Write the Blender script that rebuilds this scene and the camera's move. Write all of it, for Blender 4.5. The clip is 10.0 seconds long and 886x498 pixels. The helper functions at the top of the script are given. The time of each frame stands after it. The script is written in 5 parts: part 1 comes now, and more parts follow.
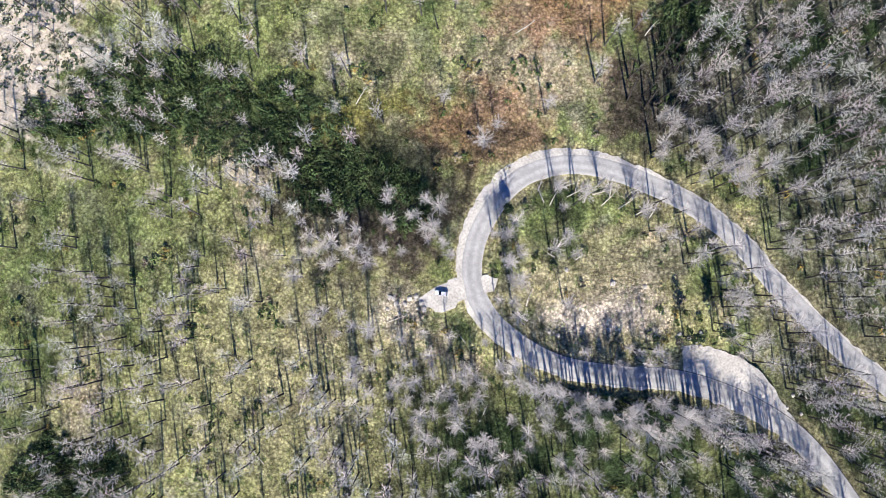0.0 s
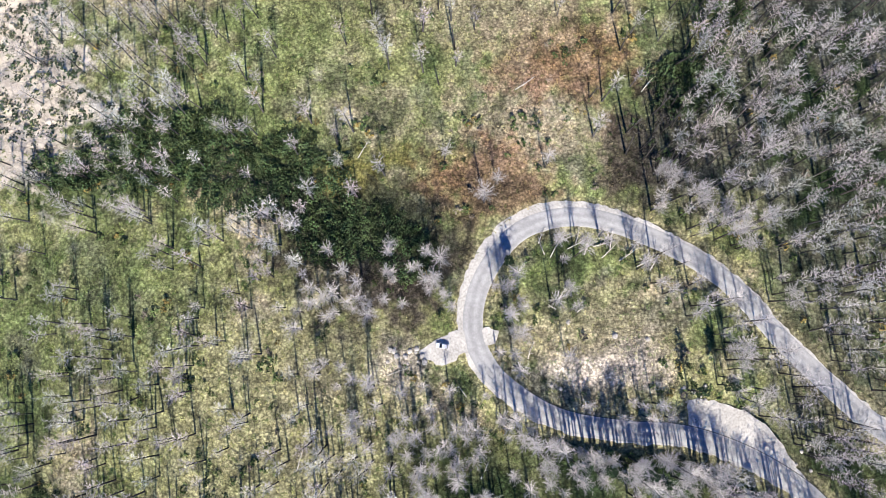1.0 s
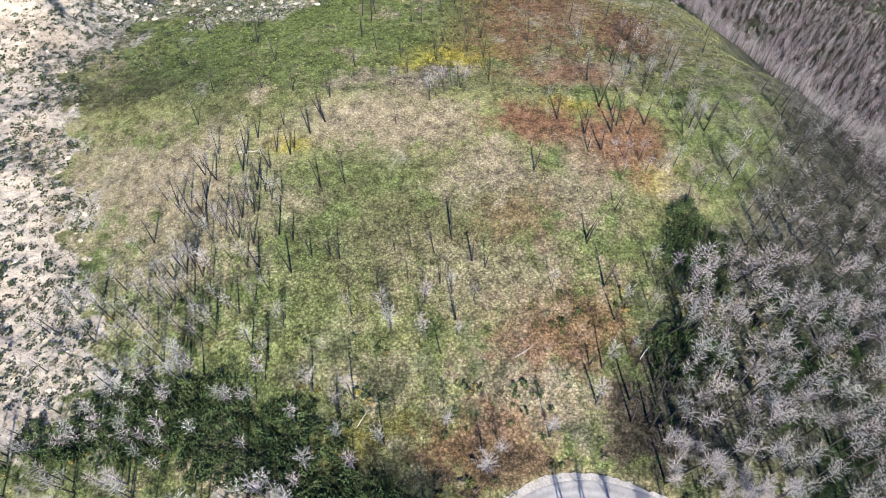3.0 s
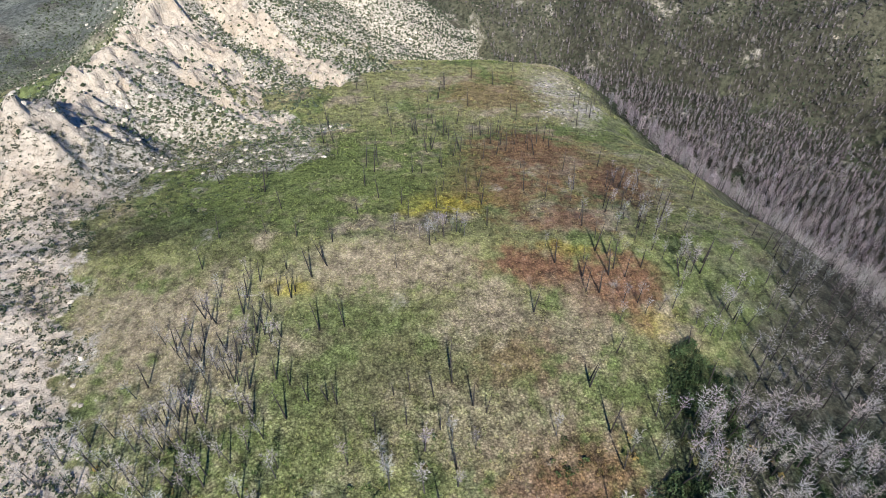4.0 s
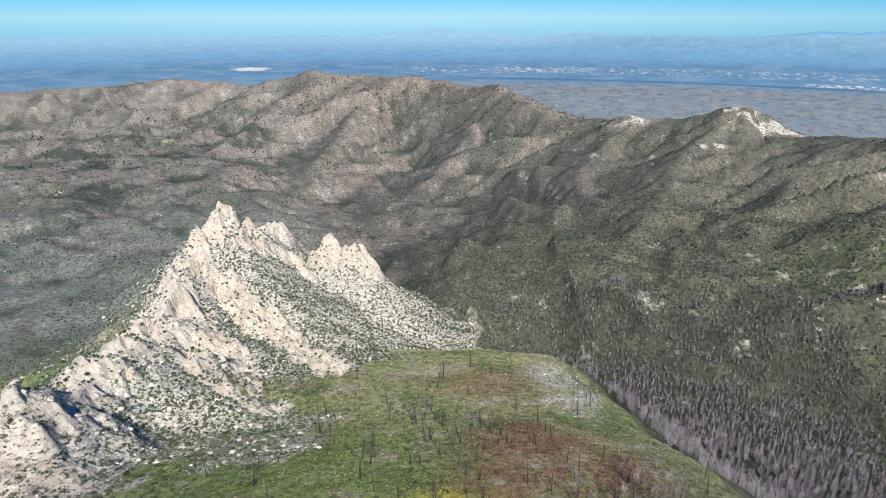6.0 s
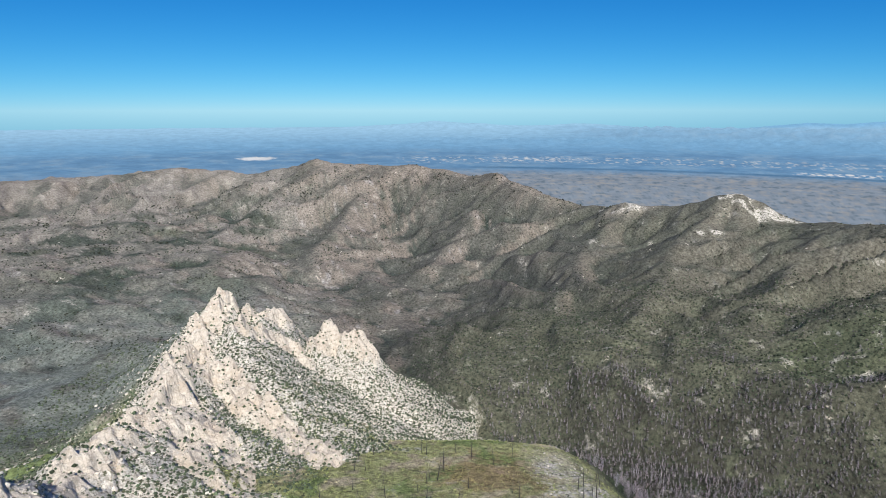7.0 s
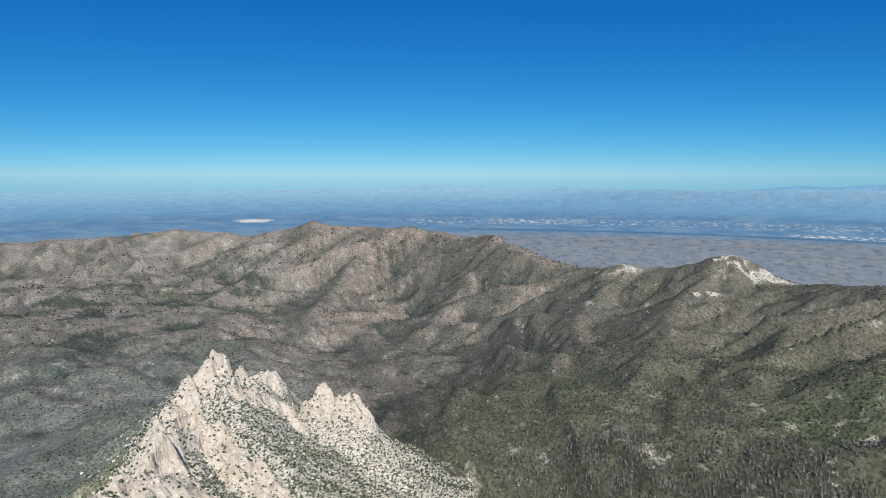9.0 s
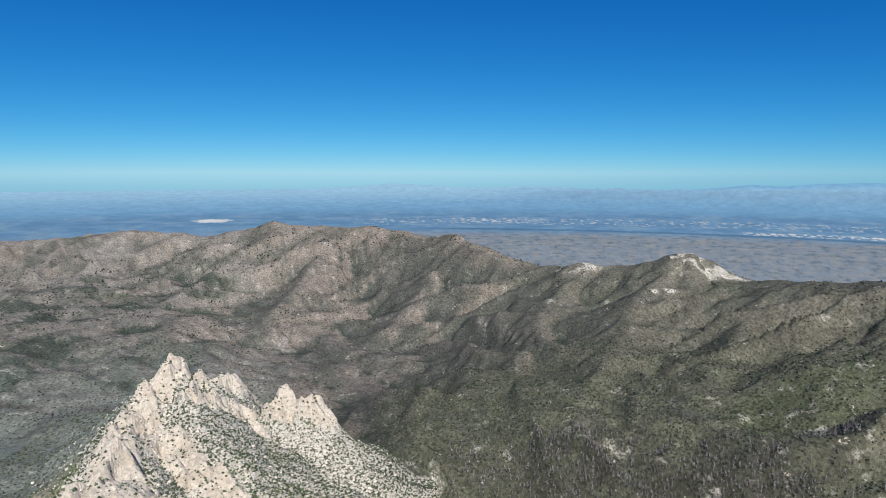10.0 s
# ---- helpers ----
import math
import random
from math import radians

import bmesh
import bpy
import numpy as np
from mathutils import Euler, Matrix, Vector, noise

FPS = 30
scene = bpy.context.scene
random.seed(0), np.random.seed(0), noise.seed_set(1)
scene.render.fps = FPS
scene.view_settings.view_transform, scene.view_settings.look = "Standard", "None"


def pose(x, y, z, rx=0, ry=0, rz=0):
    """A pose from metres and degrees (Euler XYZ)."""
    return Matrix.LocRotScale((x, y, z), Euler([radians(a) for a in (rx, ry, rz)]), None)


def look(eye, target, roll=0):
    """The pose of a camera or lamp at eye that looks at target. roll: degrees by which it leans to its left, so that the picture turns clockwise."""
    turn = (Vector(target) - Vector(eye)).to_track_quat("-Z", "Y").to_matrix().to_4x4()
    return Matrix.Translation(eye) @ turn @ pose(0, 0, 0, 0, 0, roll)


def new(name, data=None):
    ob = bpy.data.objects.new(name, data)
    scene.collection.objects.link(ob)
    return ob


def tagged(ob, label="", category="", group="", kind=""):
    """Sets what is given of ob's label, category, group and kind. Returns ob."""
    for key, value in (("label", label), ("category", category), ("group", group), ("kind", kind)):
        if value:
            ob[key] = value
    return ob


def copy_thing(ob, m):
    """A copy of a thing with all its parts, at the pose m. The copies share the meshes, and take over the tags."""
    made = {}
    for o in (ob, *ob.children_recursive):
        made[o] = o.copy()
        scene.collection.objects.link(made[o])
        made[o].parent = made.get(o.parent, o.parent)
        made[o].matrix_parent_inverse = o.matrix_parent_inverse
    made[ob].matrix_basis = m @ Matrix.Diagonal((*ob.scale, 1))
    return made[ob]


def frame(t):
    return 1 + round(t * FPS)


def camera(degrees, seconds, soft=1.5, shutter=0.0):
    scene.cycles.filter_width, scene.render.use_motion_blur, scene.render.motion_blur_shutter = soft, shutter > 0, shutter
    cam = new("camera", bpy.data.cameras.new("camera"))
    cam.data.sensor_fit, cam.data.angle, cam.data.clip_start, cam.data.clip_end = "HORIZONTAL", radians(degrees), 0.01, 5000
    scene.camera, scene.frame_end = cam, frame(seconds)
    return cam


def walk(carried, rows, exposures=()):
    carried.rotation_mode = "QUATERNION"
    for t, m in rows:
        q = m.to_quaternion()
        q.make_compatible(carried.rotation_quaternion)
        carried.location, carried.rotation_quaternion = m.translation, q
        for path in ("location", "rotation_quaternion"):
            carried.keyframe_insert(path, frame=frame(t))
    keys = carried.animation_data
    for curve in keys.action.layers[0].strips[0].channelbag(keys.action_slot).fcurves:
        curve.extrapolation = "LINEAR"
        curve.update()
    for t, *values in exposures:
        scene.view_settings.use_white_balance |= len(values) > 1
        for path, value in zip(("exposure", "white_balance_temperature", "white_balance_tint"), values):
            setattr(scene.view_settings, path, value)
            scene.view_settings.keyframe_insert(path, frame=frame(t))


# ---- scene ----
# The camera hovers at one spot, tilts up from straight down to the horizon, then pans a little.
EYE = (0.0, 0.0, 225.0)
cam = camera(68.6, 10.0, 0.8)
PATH = (
    (0.0, 4.95, -0.29, 0.48),
    (0.5, 6.80, -0.27, 0.54),
    (1.0, 9.53, -0.22, 0.52),
    (1.5, 14.82, -0.17, 0.54),
    (2.0, 20.07, -0.14, 0.51),
    (2.5, 26.36, -0.14, 0.56),
    (4.0, 45.34, 0.05, 0.34),
    (4.5, 51.62, 0.01, 0.37),
    (5.0, 57.88, 0.00, 0.35),
    (5.5, 64.05, 0.07, 0.30),
    (6.0, 70.41, 0.02, 0.31),
    (6.2, 72.80, 0.02, 0.30),
    (7.3, 79.52, 0.05, 0.32),
    (7.5, 80.86, 0.05, 0.32),
    (8.0, 83.33, 0.05, 0.32),
    (8.5, 83.40, 0.05, 0.32),
    (9.0, 83.40, 0.00, 0.00),
    (9.5, 83.36, 0.03, -1.44),
    (10.0, 83.34, -0.02, -3.33),
)
walk(cam, [(t, pose(*EYE, rx, ry, rz)) for t, rx, ry, rz in PATH],
     [(0, 1.02, 6500, 10.5), (1, 1.04, 6500, 10.5), (2.5, 1.02, 6500, 10.5), (4, 0.52, 6350, 9.5), (4.5, 0.4, 6250, 9.3), (5.5, 0.48, 6150, 9), (6.2, 0.52, 6150, 9), (7.5, 0.32, 6150, 9), (10, 0.27, 6150, 9)])

# ---- sky and sun ----
SUN_ELEV, SUN_FROM = radians(38), (0.14, -1.0)
sky_world = bpy.data.worlds.new("sky")
scene.world = sky_world
sky_world.use_nodes = True
sky_nodes = sky_world.node_tree.nodes
sky_tex = sky_nodes.new("ShaderNodeTexSky")
sky_tex.sky_type, sky_tex.sun_disc = "NISHITA", False
sky_tex.sun_elevation = SUN_ELEV
sky_tex.sun_rotation = math.atan2(SUN_FROM[0], SUN_FROM[1])
sky_tex.altitude, sky_tex.air_density, sky_tex.dust_density, sky_tex.ozone_density = 2500, 0.8, 0.0, 4.0
sky_nodes["Background"].inputs["Strength"].default_value = 0.05
# deep, clear mountain blue: less red, more blue than the plain model
sky_links = sky_world.node_tree.links
sep, com = sky_nodes.new("ShaderNodeSeparateColor"), sky_nodes.new("ShaderNodeCombineColor")
sky_links.new(sky_tex.outputs[0], sep.inputs[0])
for k, (gain, power) in enumerate(((0.125, 1.78), (0.955, 1.025), (2.70, 0.66))):
    p, g = sky_nodes.new("ShaderNodeMath"), sky_nodes.new("ShaderNodeMath")
    p.operation, g.operation = "POWER", "MULTIPLY"
    p.inputs[1].default_value, g.inputs[1].default_value = power, gain
    sky_links.new(sep.outputs[k], p.inputs[0])
    sky_links.new(p.outputs[0], g.inputs[0])
    sky_links.new(g.outputs[0], com.inputs[k])
sky_links.new(com.outputs[0], sky_nodes["Background"].inputs[0])
sun_data = bpy.data.lights.new("sun", "SUN")
sun_data.energy, sun_data.angle, sun_data.color = 5.0, radians(0.53), (1.0, 0.95, 0.88)
sun_lamp = new("sun", sun_data)
sun_dir = Vector((SUN_FROM[0], SUN_FROM[1], 0)).normalized() * math.cos(SUN_ELEV) + Vector((0, 0, math.sin(SUN_ELEV)))
sun_lamp.matrix_world = look((0, 0, 600), Vector((0, 0, 600)) - sun_dir)

# ---- landform: heights as a function of the plan ----
RNG = np.random.default_rng(7)


def lattice(ix, iy, seed):
    h = (ix.astype(np.int64) * 374761393 + iy.astype(np.int64) * 668265263 + seed * 982451653) & 0xFFFFFFFF
    h = ((h ^ (h >> 13)) * 1274126177) & 0xFFFFFFFF
    h = ((h ^ (h >> 16)) * 2246822519) & 0xFFFFFFFF
    return ((h ^ (h >> 15)) & 0xFFFFFF) / float(0xFFFFFF)


def vnoise(x, y, seed=0):
    """Smooth noise in -1..1."""
    ix, iy = np.floor(x), np.floor(y)
    fx, fy = x - ix, y - iy
    out = 0.0
    for dx in (0, 1):
        for dy in (0, 1):
            a = lattice(ix + dx, iy + dy, seed) * 2 * np.pi
            gx, gy = fx - dx, fy - dy
            wx = 1 - np.abs(gx)
            wy = 1 - np.abs(gy)
            out = out + (np.cos(a) * gx + np.sin(a) * gy) * wx ** 3 * (wx * (wx * 6 - 15) + 10) * wy ** 3 * (wy * (wy * 6 - 15) + 10)
    return np.clip(out * 1.6, -1, 1)


def fbm(x, y, octaves=4, seed=0, gain=0.5):
    out, amp, f, norm = 0.0, 1.0, 1.0, 0.0
    for k in range(octaves):
        out = out + amp * vnoise(x * f + 17.3 * k, y * f - 9.1 * k, seed + k)
        norm += amp
        amp, f = amp * gain, f * 2.03
    return out / norm


def ridged(x, y, octaves=4, seed=0, gain=0.5):
    """Sharp crests, 0..1."""
    out, amp, f, norm = 0.0, 1.0, 1.0, 0.0
    for k in range(octaves):
        out = out + amp * (1 - np.abs(vnoise(x * f + 5.7 * k, y * f + 3.3 * k, seed + k))) ** 2
        norm += amp
        amp, f = amp * gain, f * 2.07
    return out / norm


def blocks(x, y, size, seed, soft=1.7):
    """Angular blocks: each cell its own height, all tilted back to the north, in about -1..1. soft: metres over which one breaks to the next."""
    px, py = x / size, y / size
    ix, iy = np.floor(px), np.floor(py)
    total, out = 1e-12, 0.0
    for dx in (-1, 0, 1):
        for dy in (-1, 0, 1):
            cx, cy = ix + dx, iy + dy
            ox, oy = px - cx - lattice(cx, cy, seed), py - cy - lattice(cx, cy, seed + 1)
            tilt = 0.93 + 2.2 * (lattice(cx, cy, seed + 3) - 0.5)
            v = lattice(cx, cy, seed + 2) * 2 - 1 + 1.3 * (np.cos(tilt) * ox + np.sin(tilt) * oy)
            w = np.exp(-np.hypot(ox, oy) * size / soft)
            total, out = total + w, out + w * v
    return out / total


def smooth(a, b, v):
    s = np.clip((v - a) / (b - a), 0, 1)
    return s * s * (3 - 2 * s)


def smax(a, b, k):
    h = np.clip(0.5 + 0.5 * (a - b) / k, 0, 1)
    return b + (a - b) * h + k * h * (1 - h)


def with_length(line):
    """Adds the way along the line to each of its points."""
    out, run = [], 0.0
    for k, p in enumerate(line):
        run += math.hypot(p[0] - line[k - 1][0], p[1] - line[k - 1][1]) if k else 0.0
        out.append((*p, run))
    return out


def along(x, y, line):
    """The distance to a polyline of (x, y, z, ...), and z and the rest there."""
    best, rest = None, None
    for p, q in zip(line[:-1], line[1:]):
        ux, uy = q[0] - p[0], q[1] - p[1]
        s = np.clip(((x - p[0]) * ux + (y - p[1]) * uy) / (ux * ux + uy * uy), 0, 1)
        d = np.hypot(x - p[0] - s * ux, y - p[1] - s * uy)
        vals = [p[k] + s * (q[k] - p[k]) for k in range(2, len(p))]
        if best is None:
            best, rest = d, vals
        else:
            near = d < best
            best = np.where(near, d, best)
            rest = [np.where(near, v, r) for v, r in zip(vals, rest)]
    return best, rest


def blended(x, y, line, soft=30.0):
    """As along(), but what lies between two stretches of the line takes from both."""
    ds, rows = [], []
    for p, q in zip(line[:-1], line[1:]):
        ux, uy = q[0] - p[0], q[1] - p[1]
        s = np.clip(((x - p[0]) * ux + (y - p[1]) * uy) / (ux * ux + uy * uy), 0, 1)
        ds.append(np.hypot(x - p[0] - s * ux, y - p[1] - s * uy))
        rows.append((s, p, q))
    least = np.minimum.reduce(ds)
    total, vals = 0.0, [0.0] * (len(line[0]) - 2)
    for d, (s, p, q) in zip(ds, rows):
        w = np.exp(-np.minimum((d - least) / soft, 40))
        total = total + w
        vals = [v + w * (p[k + 2] + s * (q[k + 2] - p[k + 2])) for k, v in enumerate(vals)]
    return least, [v / total for v in vals]


# the hairpin road, on nearly level ground
ROAD = (
    (166, -37), (153, -25.6), (142, -17.1), (129, -4.7), (116, 8.9), (104.6, 22.6), (93, 32.4), (79.3, 40.3), (63.5, 46.8),
    (49.6, 49.8), (36, 48.3), (24.5, 42), (15.5, 29.5), (11.4, 17.8), (11.8, 6), (18, -5.4), (29.6, -14.6), (43, -20.6),
    (62.4, -23.6), (82, -24.9), (101, -30.8), (118, -40.3), (128, -49.5), (138.5, -64), (146, -76))


def spline(pts, step=2.0):
    """A smooth line through plan points, in short steps."""
    p = np.array([pts[0], *pts, pts[-1]], float)
    out = []
    for k in range(1, len(p) - 2):
        n = max(2, int(np.linalg.norm(p[k + 1] - p[k]) / step))
        s = np.linspace(0, 1, n, endpoint=False)[:, None]
        a, b, c, e = p[k - 1], p[k], p[k + 1], p[k + 2]
        out.append(0.5 * (2 * b + (c - a) * s + (2 * a - 5 * b + 4 * c - e) * s ** 2 + (3 * b - a - 3 * c + e) * s ** 3))
    return np.vstack([*out, p[-2:-1]])


ROAD_LINE = spline(ROAD, 3.0)

# spines of the crags and of the far ranges: x, y, height, steepness of the flanks
CRAG = ((-150, 40, -16, .4), (-172, 105, -12, .45), (-200, 180, -8, .5), (-232, 262, -22, .6), (-257, 345, 8, .9), (-262, 385, -20, .8), (-268, 430, -14, .9), (-268, 478, -44, .8), (-272, 545, -44, .8),
        (-290, 600, -70, .8), (-300, 660, -54, .8), (-322, 725, -62, .8), (-318, 800, -54, 1.3), (-303, 850, -41, 1.8), (-280, 884, -46, 1.8), (-256, 902, -66, 1.2), (-240, 960, -140, .7))
CRAG_FACE = ((-275, 520, -44, .7), (-210, 545, -62, .6), (-150, 565, -88, .55), (-116, 575, -108, .5))
CRAG_LOBE = ((-258, 455, -22, .5), (-205, 430, -40, .42), (-160, 412, -50, .4), (-122, 392, -54, .35), (-128, 350, -48, .3))
CRAG_MID = ((-303, 840, -30, .8), (-235, 720, -70, .6), (-170, 655, -100, .5))
TOWER = ((-178, 872, -96, 1.3), (-165, 884, -72, 2.4), (-142, 884, -76, 2.2), (-128, 880, -88, 1.5), (-112, 868, -114, .7), (-90, 850, -135, .55), (-30, 800, -176, .42))
# bare slabs and ribs that run down the east side of the crags
RIBS = (((-290, 690, 24), (-263, 715, 22), (-233, 677, 20), (-184, 645, 17), (-129, 561, 22), (-102, 518, 16)),
        ((-262, 790, 18), (-245, 832, 18), (-212, 848, 20), (-190, 836, 14)),
        ((-285, 640, 26), (-232, 566, 22), (-208, 539, 16), (-185, 510, 15), (-158, 455, 12)),
        ((-240, 545, 18), (-206, 475, 17), (-170, 442, 12), (-130, 418, 12)),
        ((-266, 330, 20), (-250, 352, 18)), ((-268, 405, 18), (-250, 424, 15)))
SCARS = (((612, 1468, 5), (650, 1432, 7), (684, 1392, 6)), ((672, 1432, 5), (690, 1405, 9), (720, 1392, 6), (752, 1366, 6)), ((640, 1462, 5), (700, 1425, 5), (748, 1380, 5)), ((520, 1350, 3), (560, 1352, 4), (602, 1341, 3)))
RANGE_MID = ((-1858, 1673, 15, 0.25), (-1671, 1992, 2, 0.22), (-1443, 2222, -7, 0.22), (-1203, 2361, -2, 0.25), (-991, 2404, 20, 0.3), (-855, 2413, 15, 0.32), (-704, 2378, 4, 0.35), (-581, 2329, 28, 0.42), (-460, 2304, 63, 0.5), (-403, 2285, 49, 0.46), (-236, 2248, 45, 0.46),
             (-117, 2227, 46, 0.46), (-19, 2200, 38, 0.5), (45, 2150, 22, 0.48), (92, 2098, 23, 0.48), (143, 2045, 38, 0.52), (222, 1947, 12, 0.48), (294, 1857, -9, 0.46), (362, 1794, -26, 0.42), (411, 1711, -19, 0.42), (457, 1637, -3, 0.44), (527, 1574, 1, 0.42),
             (581, 1512, 17, 0.5), (620, 1475, 40, 0.55), (662, 1446, 48, 0.6), (697, 1429, 30, 0.6), (754, 1377, -4, 0.5), (773, 1286, 6, 0.42), (805, 1194, 20, 0.4), (868, 1034, 47, 0.38), (1065, 746, 65, 0.35))
SPUR_A = ((-234, 2228, 33, 0.45), (-271, 2062, -38, 0.45), (-314, 1874, -103, 0.4), (-358, 1682, -147, 0.35))
SPUR_B = ((141, 2015, 27, 0.5), (82, 1878, -49, 0.46), (15, 1740, -120, 0.4), (-42, 1599, -159, 0.35))
SPUR_C = ((446, 1599, -14, 0.44), (342, 1481, -59, 0.4), (254, 1306, -107, 0.35), (190, 1134, -138, 0.3), (124, 1012, -167, 0.28))
SPUR_D = ((747, 1243, 1, 0.4), (630, 1137, -39, 0.4), (513, 1007, -78, 0.35), (423, 906, -110, 0.3))
SPUR_E = ((-455, 2275, 38, 0.45), (-538, 2082, -39, 0.4), (-619, 1849, -101, 0.32), (-656, 1623, -131, 0.28))
SPUR_F = ((-972, 2358, -7, 0.3), (-972, 2085, -66, 0.28), (-978, 1802, -100, 0.25))
SPUR_G = ((605, 1438, 22, 0.5), (501, 1339, -32, 0.42), (400, 1195, -77, 0.35), (316, 1033, -105, 0.3))


def near_road(x, y, reach=40.0):
    """Distance to the road's middle, for what lies near it."""
    x, y = np.asarray(x, float), np.asarray(y, float)
    d = np.full(x.shape, 999.0)
    k = (x > -reach) & (x < 166 + reach) & (y > -80 - reach) & (y < 50 + reach)
    if k.any():
        d[k] = along(x[k], y[k], [(a, b, 0) for a, b in ROAD_LINE[::2]])[0]
    return d


def height(x, y):
    x, y = np.atleast_1d(np.asarray(x, float)), np.atleast_1d(np.asarray(y, float))
    R = np.hypot(x, y)
    # the bowl of valley and plain
    base = np.interp(R, (0, 500, 900, 1200, 1500, 2000, 2500, 3000, 4000, 4850, 6000), (-150, -190, -232, -222, -200, -190, -190, -190, -190, -190, -190))
    base = base + smooth(-100, -420, x) * np.interp(R, (0, 400, 700, 1000, 1500), (40, 70, 85, 60, 0))
    base = base + smooth(-0.16, -0.36, x / (R + 1)) * (y > 0) * np.interp(R, (1100, 1500, 2000, 2500, 3000, 3300), (0, 48, 82, 110, 110, 110))
    z = base + 26 * smooth(600, 1100, R) * smooth(3300, 2700, R) * fbm(x / 260, y / 260, 5, 21)
    # the knoll with the road and the meadow
    k = R < 1000
    z[k] = smax(z[k], knoll(x[k], y[k]), 26)
    # crags
    k = (x < 40) & (x > -480) & (y > -40) & (y < 1100)
    z[k] = crags(x[k], y[k], z[k])
    # far ranges and their spurs
    k = (R > 540) & (R < 3700)
    z[k] = ranges(x[k], y[k], z[k])
    if CARVED:
        z = z + sampled(x, y, CARVED["cut"])
    # road bench, with a cut bank on the outer side of the lower leg
    d = near_road(x, y)
    k = d < 40
    lower = smooth(20, 40, x[k]) * smooth(-8, -16, y[k] + 0.0 * x[k]) * (y[k] < np.interp(x[k], (20, 43, 62, 82, 101, 118, 138, 146), (-8, -20, -23, -24, -30, -40, -64, -76)))
    z[k] = z[k] + 4.5 * lower * smooth(4.5, 9.5, d[k]) * smooth(40, 14, d[k])
    bench = smooth(12, 5, d[k]) * (1 - lower) + lower * smooth(7.5, 5, d[k])
    z[k] = z[k] * (1 - bench) + bench * -0.25
    return z


def knoll(x, y):
    crest = np.interp(y, (-900, -400, -120, 0, 120, 230, 330, 420, 500, 570, 640, 760), (-200, -90, -10, 0, 3, 6, -22, -56, -72, -84, -124, -240))
    edge = np.interp(y, (-300, 0, 120, 200, 270, 316, 435, 560, 700), (330, 290, 215, 165, 150, 138, 118, 100, 60))
    right = np.maximum(0, x - edge + 12 * vnoise(y / 60, x / 300, 5))
    side = 0.72 * (np.sqrt(right ** 2 + 26 ** 2) - 26) + np.maximum(0, x - edge + 60) * 0.08
    left = np.maximum(0, -x - 90)
    return crest - side - 0.12 * left - 0.5 * np.maximum(0, left - 170) + 2.2 * fbm(x / 60, y / 60, 4, 11) + 0.5 * fbm(x / 9, y / 9, 2, 13)


def crags(x, y, z):
    for line, k, seed in ((CRAG, 12, 31), (CRAG_FACE, 14, 37), (CRAG_LOBE, 14, 49), (CRAG_MID, 14, 41), (TOWER, 10, 45)):
        d, (zs, st) = blended(x, y, line, 14.0)
        d2 = np.maximum(0, d - 10 + 14 * fbm(x / 50, y / 50, 3, seed))
        z = smax(zs - st * d2 + 12 * fbm(x / 50, y / 50, 3, seed + 1), z, k)
    rocky = rockiness(x, y)
    # slabs and towers split by clefts
    wx, wy = 6 * fbm(x / 25, y / 25, 3, 61), 6 * fbm(x / 25, y / 25, 3, 62)
    u, v = 0.8 * x + 0.6 * y + wx, -0.6 * x + 0.8 * y + wy
    rise = 0.12 + 0.68 * smooth(295, 335, y) + 0.2 * smooth(520, 640, y)
    z = z + smooth(0.05, 0.8, rocky) * rise * ((4 + 8 * smooth(470, 600, y)) * blocks(u / 1.5, v, 34, 64) + 6 * blocks(u, v / 1.3, 17, 74) + (0.8 + 1.6 * smooth(300, 340, y)) * blocks(u, v, 7.5, 84, 1.0) + 7 * (ridged(u / 70, v / 60, 2, 63) - 0.5))
    return z + smooth(0, 0.2, rocky) * 0.7 * (ridged(x / 9, y / 9, 2, 69) - 0.5)


def ranges(x, y, z):
    R = np.hypot(x, y)
    wx, wy = 50 * fbm(x / 200, y / 200, 3, 71), 50 * fbm(x / 200, y / 200, 3, 73)
    fade = smooth(3300, 3050, R)
    sink = 220 * smooth(950, 560, R)
    r2 = ridged((x - wy) / 70, (y + wx) / 90, 3, 85, 0.5) - 0.52
    low = smooth(700, 1000, R) * smooth(3300, 2700, R)
    z = z + low * (16 * fbm((x + wx) / 200, (y + wy) / 240, 4, 81) + 3 * r2)
    # rounded hills with narrow draws between them
    west = smooth(-250, -520, x) * smooth(1050, 1350, R) * smooth(3300, 2800, R)
    z = z + (0.05 * low + 0.4 * west) * (44 * np.abs(vnoise((x + wx) / 230, (y + wy) / 190, 83)) + 18 * np.abs(vnoise((x - wy) / 95, (y + wx) / 85, 87)) - 14)
    for n, (line, k) in enumerate(((RANGE_MID, 12), (SPUR_A, 14), (SPUR_B, 14), (SPUR_C, 14), (SPUR_D, 14), (SPUR_E, 14), (SPUR_F, 14), (SPUR_G, 14))):
        d, (zs, st, run) = blended(x + 0.35 * wx, y + 0.35 * wy, with_length(line), 16.0)
        # side spurs run down from the spine, slanting, and split on the way
        s = run + 0.6 * d + 0.45 * wx
        spur = ridged(s / (175 if n == 0 else 110), d / 620 + 0.3 * n, 3, 91 + n, 0.38) - 0.55
        amp = np.minimum(d * 0.4, 78 if n == 0 else 42)
        z = smax(zs - sink - st * (np.sqrt(d ** 2 + 8 ** 2) - 8) + fade * (amp * spur * 1.5 + np.clip(d / 70, 0.1, 1) * 8 * r2), z, k)
    return z


